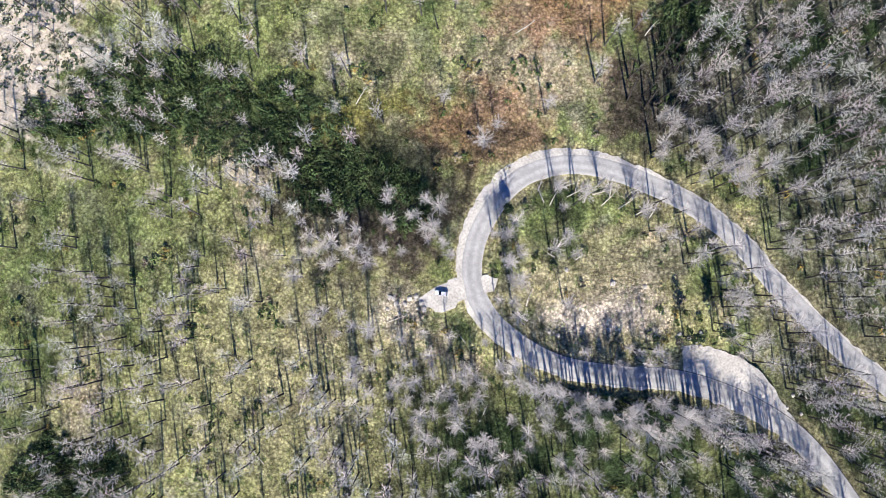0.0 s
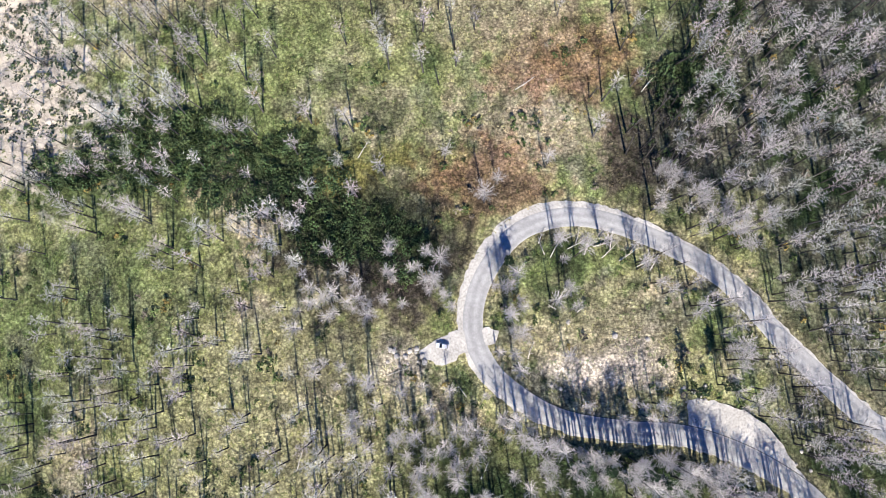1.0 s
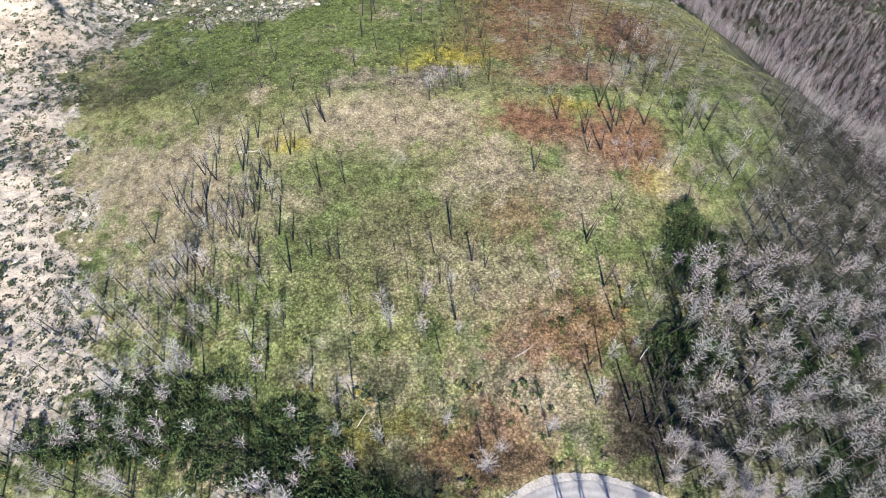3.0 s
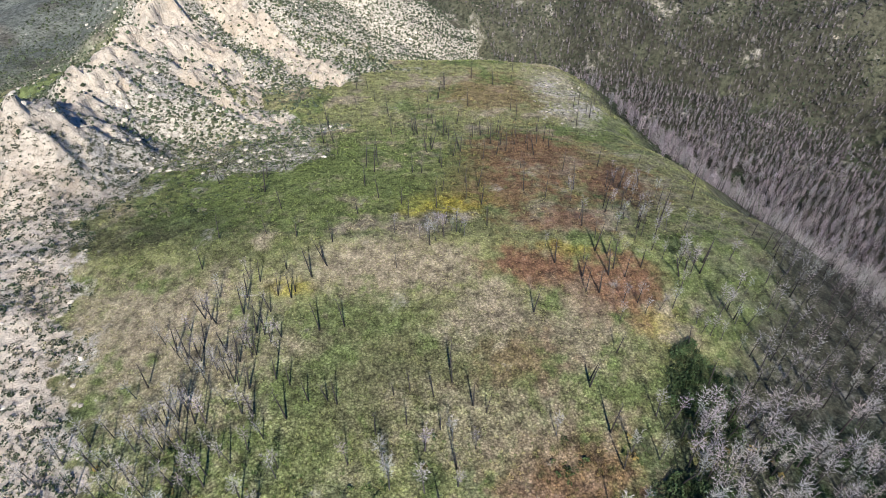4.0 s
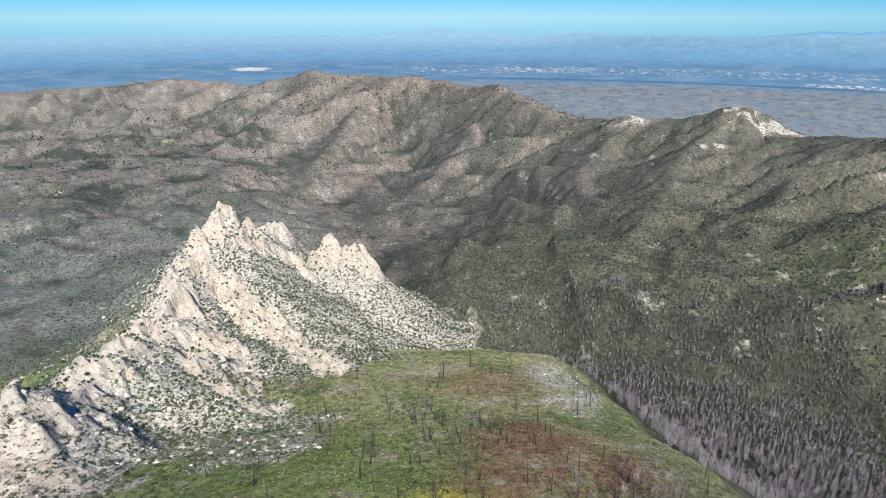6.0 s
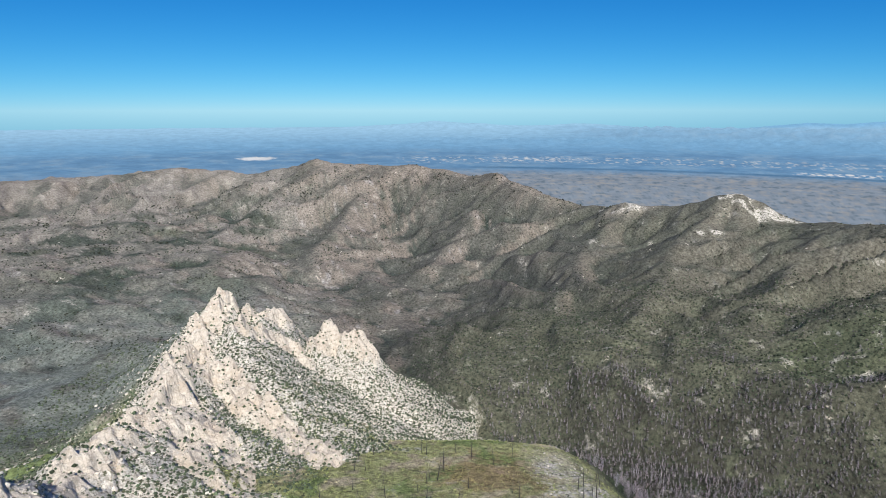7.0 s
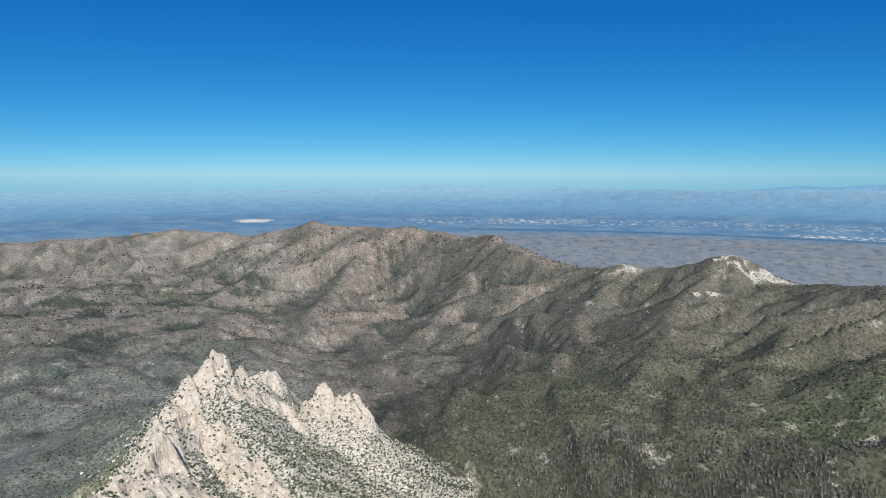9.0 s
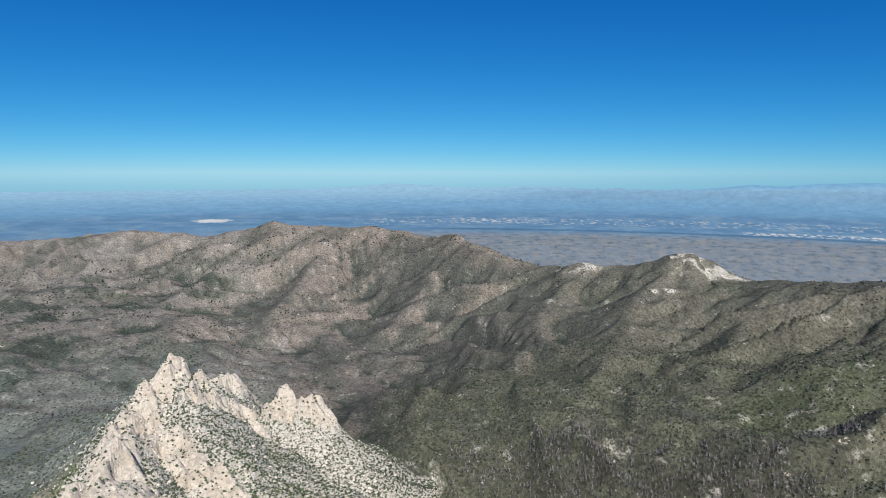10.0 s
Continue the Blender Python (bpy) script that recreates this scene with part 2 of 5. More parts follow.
CARVED = {}
GX0, GY0, GSTEP, GNX, GNY = -1700.0, 640.0, 8.0, 388, 265


def sampled(x, y, grid):
    """A value of the far slopes' grid, in between its points; nothing outside."""
    u, v = (x - GX0) / GSTEP, (y - GY0) / GSTEP
    ok = (u > 1) & (u < GNX - 3) & (v > 1) & (v < GNY - 3)
    u, v = np.clip(u, 0, GNX - 2.001), np.clip(v, 0, GNY - 2.001)
    i, j = np.floor(u).astype(int), np.floor(v).astype(int)
    fu, fv = u - i, v - j
    out = grid[j, i] * (1 - fu) * (1 - fv) + grid[j, i + 1] * fu * (1 - fv) + grid[j + 1, i] * (1 - fu) * fv + grid[j + 1, i + 1] * fu * fv
    return np.where(ok, out, 0.0)


def carve(rounds=22, strength=0.032):
    """Lets streams cut their valleys into the far slopes."""
    xs, ys = np.meshgrid(GX0 + GSTEP * np.arange(GNX), GY0 + GSTEP * np.arange(GNY))
    first = height(xs.ravel(), ys.ravel())
    n = GNX * GNY
    z = first + 9 * fbm(xs.ravel() / 60, ys.ravel() / 60, 4, 95) + np.random.default_rng(4).normal(0, 0.6, n)
    col, row = np.arange(n) % GNX, np.arange(n) // GNX
    rim = (col == 0) | (row == 0) | (col == GNX - 1) | (row == GNY - 1)
    near = [(dx, dy) for dx in (-1, 0, 1) for dy in (-1, 0, 1) if dx or dy]
    area = np.ones(n)
    for r in range(rounds):
        best, to = np.zeros(n), np.arange(n)
        for dx, dy in near:
            j = np.clip(row + dy, 0, GNY - 1) * GNX + np.clip(col + dx, 0, GNX - 1)
            s = (z - z[j]) / (GSTEP * math.hypot(dx, dy))
            k = s > best
            best, to = np.where(k, s, best), np.where(k, j, to)
        to[rim] = np.nonzero(rim)[0]
        order = np.argsort(z)
        lo, to_l = order.tolist(), to.tolist()
        a = [GSTEP * GSTEP] * n
        for i in reversed(lo):
            if to_l[i] != i:
                a[to_l[i]] += a[i]
        area = np.array(a)
        f = (strength * np.sqrt(area) / GSTEP).tolist()
        zl = z.tolist()
        for i in lo:
            j = to_l[i]
            if j != i:
                zl[i] = (zl[i] + f[i] * zl[j]) / (1 + f[i])
        z = np.array(zl)
        g2 = z.reshape(GNY, GNX)
        soft = g2.copy()
        soft[1:-1, 1:-1] = (g2[:-2, 1:-1] + g2[2:, 1:-1] + g2[1:-1, :-2] + g2[1:-1, 2:]) / 4
        z = (0.97 * g2 + 0.03 * soft).ravel()
    d = np.minimum.reduce([col, row, GNX - 1 - col, GNY - 1 - row]) * GSTEP
    R = np.hypot(xs.ravel(), ys.ravel())
    keep = smooth(0, 120, d) * smooth(900, 1350, R) * np.where((xs.ravel() < 40) & (ys.ravel() < 1060) & (xs.ravel() > -480), 0, 1)
    wet = np.log10(area / (GSTEP * GSTEP)).reshape(GNY, GNX)
    for r in range(2):
        wet[1:-1, 1:-1] = 0.5 * wet[1:-1, 1:-1] + 0.125 * (wet[:-2, 1:-1] + wet[2:, 1:-1] + wet[1:-1, :-2] + wet[1:-1, 2:])
    CARVED["cut"] = ((z - first) * keep).reshape(GNY, GNX)
    CARVED["wet"] = wet


def rockiness(x, y):
    """Where bare pale rock shows, 0..1: the spine, the ribs on its east side and the towers. The west side is brushy."""
    out = 0.0
    wob = fbm(x / 34, y / 34, 4, 53)
    spine = np.interp(y, [p[1] for p in CRAG], [p[0] for p in CRAG])
    d, _ = along(x, y, CRAG)
    high = smooth(300, 350, y)
    d = np.where(x < spine, d * (1 + 1.2 * high), d)
    w = 44 - 12 * high
    out = np.maximum(out, smooth(1.5, 0.35, d / w + (0.7 - 0.25 * high) * wob))
    for line in RIBS:
        d, (w,) = along(x, y, line)
        out = np.maximum(out, smooth(1.35, 0.5, d / w + 0.45 * wob))
    d, _ = along(x, y, TOWER[:5])
    out = np.maximum(out, smooth(1.4, 0.5, d / 20 + 0.4 * wob))
    near = smooth(45, 85, y) * smooth(-116, -146, x + 0.42 * np.maximum(0, y - 95) + 26 * fbm(x / 16, y / 16, 3, 55)) + smooth(250, 330, y)
    low_teeth = 1 - 0.45 * smooth(320, 350, y) * smooth(520, 470, y) * smooth(-0.1, 0.3, fbm(x / 30, y / 30, 2, 59) + 0.1)
    return out * np.clip(near, 0, 1) * low_teeth


def speckled(x, y):
    """Where scrub and pale stones lie mixed, 0..1."""
    out = 0.0
    n = fbm(x / 40, y / 40, 3, 57)
    spine = np.interp(y, [p[1] for p in CRAG], [p[0] for p in CRAG])
    for line, w in ((CRAG, 110), (CRAG_LOBE, 44), (CRAG_FACE, 76), (CRAG_MID, 110), (TOWER, 100)):
        d, _ = along(x, y, line)
        if line is CRAG:
            d = np.where((y < 330) & (x > spine), d * 1.5, d)
        d = np.where((x < spine) & (y > 330), d * 2.2, d)
        out = np.maximum(out, smooth(w * 1.2, w * 0.5, d + 36 * n))
    near = smooth(45, 85, y) * smooth(-116, -146, x + 0.42 * np.maximum(0, y - 95) + 26 * fbm(x / 16, y / 16, 3, 55)) + smooth(250, 330, y)
    talus = 0.5 * smooth(1.5, 0.2, np.hypot((x - 100) / 30, (y - 485) / 80) + 0.6 * n)
    slide = 0.8 * smooth(1.2, 0.6, np.hypot((x + 90) / 110, (y - 790) / 110) + 0.5 * n)
    peak = 0.45 * smooth(1.2, 0.5, np.hypot((x - 480) / 90, (y - 1610) / 30) + 0.6 * n)
    R = np.hypot(x, y)
    stony = 0.17 * smooth(620, 700, R) * smooth(1200, 1000, R) * smooth(40, 120, x) * smooth(-0.1, 0.25, fbm(x / 55, y / 55, 4, 58))
    scar = 0.0
    for line in SCARS:
        d, (w,) = along(x, y, line)
        scar = np.maximum(scar, 0.68 * smooth(1.3, 0.6, d / w + 0.6 * n))
    return np.maximum.reduce([out * np.clip(near, 0, 1), talus, slide, peak, stony, scar + 0.0 * x])


carve()
# ---- end of landform ----
# ---- mesh helpers ----


def mesh_from(name, verts, faces_flat, sizes, smooth_faces=False, colours=None, extra=None):
    """A mesh from arrays: vertices, flat corner list and face sizes."""
    me = bpy.data.meshes.new(name)
    verts = np.asarray(verts, np.float32)
    faces_flat, sizes = np.asarray(faces_flat, np.int32), np.asarray(sizes, np.int32)
    me.vertices.add(len(verts))
    me.vertices.foreach_set("co", verts.ravel())
    me.loops.add(len(faces_flat))
    me.loops.foreach_set("vertex_index", faces_flat)
    me.polygons.add(len(sizes))
    me.polygons.foreach_set("loop_start", np.concatenate([[0], np.cumsum(sizes)[:-1]]).astype(np.int32))
    me.polygons.foreach_set("use_smooth", np.full(len(sizes), smooth_faces))
    if colours is not None:
        at = me.attributes.new("cover", "FLOAT_COLOR", "POINT")
        at.data.foreach_set("color", np.column_stack([colours, np.ones(len(verts))]).astype(np.float32).ravel())
    for key, val in (extra or {}).items():
        at = me.attributes.new(key, "FLOAT", "POINT")
        at.data.foreach_set("value", np.asarray(val, np.float32))
    me.update(calc_edges=True)
    return me


class Soup:
    """Collects vertices and faces of one part."""

    def __init__(self):
        self.v, self.f = [], []

    def add(self, verts, faces):
        n = len(self.v)
        self.v += [tuple(p) for p in verts]
        self.f += [tuple(i + n for i in f) for f in faces]

    def tube(self, pts, radii, sides=5, cap=True):
        """A tapered tube through points."""
        n = len(self.v)
        pts = [Vector(p) for p in pts]
        for k, (p, r) in enumerate(zip(pts, radii)):
            way = (pts[min(k + 1, len(pts) - 1)] - pts[max(k - 1, 0)]).normalized()
            a = way.orthogonal().normalized()
            b = way.cross(a)
            for s in range(sides):
                w = 2 * math.pi * s / sides
                self.v.append(tuple(p + a * (r * math.cos(w)) + b * (r * math.sin(w))))
        for k in range(len(pts) - 1):
            for s in range(sides):
                s2 = (s + 1) % sides
                self.f.append((n + k * sides + s, n + k * sides + s2, n + (k + 1) * sides + s2, n + (k + 1) * sides + s))
        if cap:
            self.f.append(tuple(n + (len(pts) - 1) * sides + s for s in range(sides)))
            self.f.append(tuple(n + s for s in reversed(range(sides))))

    def spike(self, a, b, r):
        """A thin three-sided twig that runs to a point."""
        n = len(self.v)
        a, b = Vector(a), Vector(b)
        u = (b - a).orthogonal().normalized() * r
        w = (b - a).normalized().cross(u)
        self.v += [tuple(a + u), tuple(a - u * 0.5 + w * 0.87), tuple(a - u * 0.5 - w * 0.87), tuple(b)]
        self.f += [(n, n + 1, n + 3), (n + 1, n + 2, n + 3), (n + 2, n, n + 3)]

    def box(self, x0, y0, z0, x1, y1, z1):
        self.add([(x, y, z) for z in (z0, z1) for y in (y0, y1) for x in (x0, x1)],
                 [(0, 2, 3, 1), (4, 5, 7, 6), (0, 1, 5, 4), (2, 6, 7, 3), (0, 4, 6, 2), (1, 3, 7, 5)])

    def mesh(self, name, material, smooth_faces=False):
        me = bpy.data.meshes.new(name)
        me.from_pydata(self.v, [], self.f)
        me.polygons.foreach_set("use_smooth", [smooth_faces] * len(self.f))
        me.materials.append(material)
        me.update()
        return me

    def arrays(self):
        tri = [(f[0], f[k], f[k + 1]) for f in self.f for k in range(1, len(f) - 1)]
        return np.array(self.v, np.float32), np.array(tri, np.int32)


def scatter(name, templates, x, y, z, scale, material, colours=None, tilt=0.0, stretch=None):
    """Many small pieces, joined into one mesh of kind stuff. templates: (verts, tris) arrays, picked at random."""
    n = len(x)
    pick = RNG.integers(0, len(templates), n)
    turn = RNG.uniform(0, 2 * np.pi, n)
    vs, fs, cs, start = [], [], [], 0
    for k, (tv, tf, *tint) in enumerate(templates):
        idx = np.nonzero(pick == k)[0]
        if not len(idx):
            continue
        c, s = np.cos(turn[idx])[:, None], np.sin(turn[idx])[:, None]
        sc = scale[idx][:, None]
        st = (np.ones(len(idx)) if stretch is None else stretch[idx])[:, None]
        px, py, pz = tv[None, :, 0], tv[None, :, 1], tv[None, :, 2]
        lx, ly = RNG.normal(0, tilt, (len(idx), 1)), RNG.normal(0, tilt, (len(idx), 1))
        vx = x[idx][:, None] + sc * (px * c - py * s + lx * pz * st)
        vy = y[idx][:, None] + sc * (px * s + py * c + ly * pz * st)
        vz = z[idx][:, None] + sc * pz * st
        vs.append(np.stack([vx, vy, vz], -1).reshape(-1, 3))
        off = start + np.arange(len(idx))[:, None, None] * len(tv)
        fs.append((tf[None] + off).reshape(-1, 3))
        if colours is not None:
            tone = tint[0][None, :, None] if tint else np.ones((1, len(tv), 1))
            cs.append((colours[idx][:, None, :] * tone).reshape(-1, 3))
        start += len(idx) * len(tv)
    f = np.vstack(fs)
    me = mesh_from(name, np.vstack(vs), f.ravel(), np.full(len(f), 3), False, np.vstack(cs) if cs else None)
    me.materials.append(material)
    return new(name, me)


def part(name, soup, material, parent, label="", smooth_faces=False):
    ob = new(name, soup.mesh(name, material, smooth_faces))
    ob.parent = parent
    return tagged(ob, label)


# ---- materials ----


def material(name, rough=0.9, spec=0.2):
    m = bpy.data.materials.new(name)
    m.use_nodes = True
    b = m.node_tree.nodes["Principled BSDF"]
    b.inputs["Roughness"].default_value = rough
    b.inputs["Specular IOR Level"].default_value = spec
    return m, m.node_tree.nodes, m.node_tree.links, b


def noise_node(nodes, links, size, detail=4, rough=0.6, coords=None):
    """Noise with features about that many metres wide."""
    t = nodes.new("ShaderNodeTexNoise")
    t.inputs["Scale"].default_value = 1.0 / size
    t.inputs["Detail"].default_value, t.inputs["Roughness"].default_value = detail, rough
    if coords is not None:
        links.new(coords, t.inputs["Vector"])
    return t.outputs["Fac"]


def remap(nodes, links, value, a, b, c, d):
    r = nodes.new("ShaderNodeMapRange")
    links.new(value, r.inputs["Value"])
    for key, v in (("From Min", a), ("From Max", b), ("To Min", c), ("To Max", d)):
        r.inputs[key].default_value = v
    return r.outputs["Result"]


def mix(nodes, links, fac, a, b, blend="MIX"):
    n = nodes.new("ShaderNodeMix")
    n.data_type, n.blend_type = "RGBA", blend
    for sock, v in ((n.inputs["Factor"], fac), (n.inputs["A"], a), (n.inputs["B"], b)):
        if isinstance(v, (int, float)):
            sock.default_value = v
        elif isinstance(v, tuple):
            sock.default_value = (*v, 1)
        else:
            links.new(v, sock)
    return n.outputs["Result"]


def bump(nodes, links, heights, strength, distance, b):
    n = nodes.new("ShaderNodeBump")
    n.inputs["Strength"].default_value, n.inputs["Distance"].default_value = strength, distance
    links.new(heights, n.inputs["Height"])
    links.new(n.outputs["Normal"], b.inputs["Normal"])


def attribute(nodes, name):
    n = nodes.new("ShaderNodeAttribute")
    n.attribute_name = name
    return n


def plain(name, colour, rough=0.9, spread=0.3, size=0.4, metal=0.0, relief=0.0, islands=False, spec=0.2):
    """A base colour with two scales of variation."""
    m, nodes, links, b = material(name, rough, spec)
    pos = nodes.new("ShaderNodeTexCoord").outputs["Object"]
    v = noise_node(nodes, links, size, 5, 0.6, pos)
    w = noise_node(nodes, links, size * 9, 3, 0.5, pos)
    g = remap(nodes, links, v, 0.3, 0.7, 1 - spread, 1 + spread)
    c = mix(nodes, links, 1.0, colour, g, "MULTIPLY")
    c = mix(nodes, links, 1.0, c, remap(nodes, links, w, 0.3, 0.7, 1 - spread * 0.7, 1 + spread * 0.7), "MULTIPLY")
    if islands:
        r = nodes.new("ShaderNodeNewGeometry").outputs["Random Per Island"]
        c = mix(nodes, links, 1.0, c, remap(nodes, links, r, 0, 1, 0.6, 1.4), "MULTIPLY")
    links.new(c, b.inputs["Base Color"])
    b.inputs["Metallic"].default_value = metal
    if relief:
        bump(nodes, links, v, 0.6, relief, b)
    return m


def tinted(name, rough=0.95, islands=0.35):
    """Takes its base colour from the cover attribute, varied piece by piece."""
    m, nodes, links, b = material(name, rough, 0.1)
    c = attribute(nodes, "cover").outputs["Color"]
    r = nodes.new("ShaderNodeNewGeometry").outputs["Random Per Island"]
    c = mix(nodes, links, 1.0, c, remap(nodes, links, r, 0, 1, 1 - islands, 1 + islands), "MULTIPLY")
    links.new(c, b.inputs["Base Color"])
    return m


def ground_material():
    m, nodes, links, b = material("ground", 0.95, 0.1)
    pos = nodes.new("ShaderNodeNewGeometry").outputs["Position"]
    c = attribute(nodes, "cover").outputs["Color"]
    rock = attribute(nodes, "rocky").outputs["Fac"]
    near = attribute(nodes, "near").outputs["Fac"]
    fine = noise_node(nodes, links, 0.9, 6, 0.75, pos)
    mid = noise_node(nodes, links, 5.0, 6, 0.7, pos)
    wide = noise_node(nodes, links, 28.0, 6, 0.65, pos)
    speck_far = noise_node(nodes, links, 2.2, 3, 0.7, pos)
    c = mix(nodes, links, 1.0, c, remap(nodes, links, mid, 0.35, 0.65, 0.45, 1.55), "MULTIPLY")
    c = mix(nodes, links, 1.0, c, remap(nodes, links, wide, 0.3, 0.7, 0.75, 1.25), "MULTIPLY")
    tuft = nodes.new("ShaderNodeTexVoronoi")
    tuft.inputs["Scale"].default_value = 1 / 1.15
    links.new(pos, tuft.inputs["Vector"])
    speck = noise_node(nodes, links, 0.45, 4, 0.7, pos)
    rough_c = mix(nodes, links, 1.0, c, remap(nodes, links, fine, 0.3, 0.7, 0.5, 1.5), "MULTIPLY")
    rough_c = mix(nodes, links, 1.0, rough_c, remap(nodes, links, tuft.outputs["Distance"], 0.15, 0.75, 1.55, 0.6), "MULTIPLY")
    rough_c = mix(nodes, links, 1.0, rough_c, remap(nodes, links, speck, 0.3, 0.7, 0.6, 1.4), "MULTIPLY")
    c = mix(nodes, links, near, c, rough_c)
    # rock: pale granite, stained and split
    crack = nodes.new("ShaderNodeTexVoronoi")
    crack.feature = "DISTANCE_TO_EDGE"
    crack.inputs["Scale"].default_value = 1 / 7.0
    bent = nodes.new("ShaderNodeVectorMath")
    bent.operation = "MULTIPLY_ADD"
    split = nodes.new("ShaderNodeTexNoise")
    split.inputs["Scale"].default_value = 0.12
    links.new(pos, split.inputs["Vector"])
    links.new(split.outputs["Color"], bent.inputs[0])
    bent.inputs[1].default_value = (9, 9, 9)
    links.new(pos, bent.inputs[2])
    links.new(bent.outputs[0], crack.inputs["Vector"])
    granite = mix(nodes, links, remap(nodes, links, mid, 0.35, 0.65, 0, 1), (0.47, 0.395, 0.31), (0.67, 0.59, 0.48))
    granite = mix(nodes, links, remap(nodes, links, wide, 0.5, 0.66, 0, 0.6), granite, (0.46, 0.36, 0.26))
    flow = nodes.new("ShaderNodeMapping")
    flow.inputs["Scale"].default_value = (1, 1, 0.22)
    links.new(pos, flow.inputs["Vector"])
    streaks = noise_node(nodes, links, 4.0, 5, 0.65, flow.outputs["Vector"])
    granite = mix(nodes, links, remap(nodes, links, streaks, 0.52, 0.66, 0, 0.6), granite, (0.27, 0.245, 0.205))
    granite = mix(nodes, links, 1.0, granite, remap(nodes, links, rock, 1.0, 1.5, 1.0, 1.3), "MULTIPLY")
    granite = mix(nodes, links, remap(nodes, links, crack.outputs["Distance"], 0.0, 0.05, 0.4, 0.0), granite, (0.14, 0.125, 0.105))
    # slopes where stones and scrub lie mixed
    talus = attribute(nodes, "talus").outputs["Fac"]
    clump = noise_node(nodes, links, 4.2, 4, 0.7, pos)
    stones = mix(nodes, links, remap(nodes, links, speck_far, 0.4, 0.6, 0, 1), (0.34, 0.305, 0.25), (0.66, 0.61, 0.52))
    scrub = mix(nodes, links, fine, (0.05, 0.06, 0.034), (0.15, 0.145, 0.09))
    bits = mix(nodes, links, remap(nodes, links, clump, 0.53, 0.57, 0, 1), stones, scrub)
    edge = nodes.new("ShaderNodeMath")
    edge.operation = "ADD"
    links.new(talus, edge.inputs[0])
    links.new(remap(nodes, links, wide, 0.3, 0.7, -0.5, 0.5), edge.inputs[1])
    c = mix(nodes, links, remap(nodes, links, edge.outputs[0], 0.3, 0.65, 0, 1), c, bits)
    # scrub grows in pockets of the rock
    hold = nodes.new("ShaderNodeMath")
    hold.operation = "ADD"
    links.new(rock, hold.inputs[0])
    links.new(remap(nodes, links, mid, 0.3, 0.7, -0.45, 0.45), hold.inputs[1])
    c = mix(nodes, links, remap(nodes, links, hold.outputs[0], 0.4, 0.62, 0, 1), c, granite)
    links.new(c, b.inputs["Base Color"])
    total = nodes.new("ShaderNodeMath")
    total.operation = "ADD"
    links.new(fine, total.inputs[0])
    links.new(mid, total.inputs[1])
    bump(nodes, links, total.outputs[0], 0.9, 1.2, b)
    return m


M_GROUND = ground_material()


def asphalt_material():
    """Old asphalt: worn wheel tracks, patches and a dark edge."""
    m, nodes, links, b = material("asphalt", 0.85, 0.25)
    pos = nodes.new("ShaderNodeNewGeometry").outputs["Position"]
    side = attribute(nodes, "across").outputs["Fac"]
    wave = nodes.new("ShaderNodeMath")
    wave.operation = "SINE"
    links.new(remap(nodes, links, side, -1, 1, -7.5, 7.5), wave.inputs[0])
    fine, mid, wide = (noise_node(nodes, links, s, 5, 0.6, pos) for s in (0.3, 1.6, 9.0))
    c = mix(nodes, links, remap(nodes, links, wave.outputs[0], -1, 1, 0, 1), (0.285, 0.279, 0.272), (0.35, 0.342, 0.33))
    for v, k in ((fine, 0.12), (mid, 0.14), (wide, 0.12)):
        c = mix(nodes, links, 1.0, c, remap(nodes, links, v, 0.3, 0.7, 1 - k, 1 + k), "MULTIPLY")
    links.new(c, b.inputs["Base Color"])
    bump(nodes, links, fine, 0.4, 0.01, b)
    return m


M_ASPHALT = asphalt_material()
M_GRAVEL = plain("gravel", (0.43, 0.405, 0.365), 0.95, 0.3, 0.8, relief=0.05)
M_CHAR = plain("charred_trunk", (0.045, 0.04, 0.037), 0.9, 0.4, 0.5, relief=0.02)
M_TWIG = plain("bleached_twigs", (0.44, 0.405, 0.38), 0.9, 0.25, 0.8)
M_STUB = plain("burnt_stubs", (0.12, 0.11, 0.10), 0.9, 0.4, 0.5)
M_LOG = plain("bleached_log", (0.5, 0.46, 0.40), 0.9, 0.3, 0.5, relief=0.02)
M_TREES = tinted("far_trees", 0.9, 0.4)
M_LEAF = tinted("leaves", 0.8, 0.3)
M_STONE = plain("pale_granite", (0.51, 0.455, 0.375), 0.9, 0.3, 0.7, relief=0.05, islands=True)
M_NEEDLE = plain("pine_needles", (0.028, 0.05, 0.022), 0.8, 0.4, 0.5, islands=True)

# ---- what covers the ground ----
PALETTE = {
    "olive": (0.25, 0.25, 0.112), "green": (0.165, 0.198, 0.075), "grass": (0.165, 0.20, 0.068), "dark": (0.034, 0.052, 0.022), "rust": (0.24, 0.132, 0.08), "yellow": (0.40, 0.33, 0.06),
    "tan": (0.345, 0.29, 0.195), "straw": (0.36, 0.31, 0.18), "grey": (0.16, 0.145, 0.12), "earth": (0.50, 0.43, 0.34), "char_shade": (0.055, 0.045, 0.037), "litter": (0.056, 0.055, 0.04)}
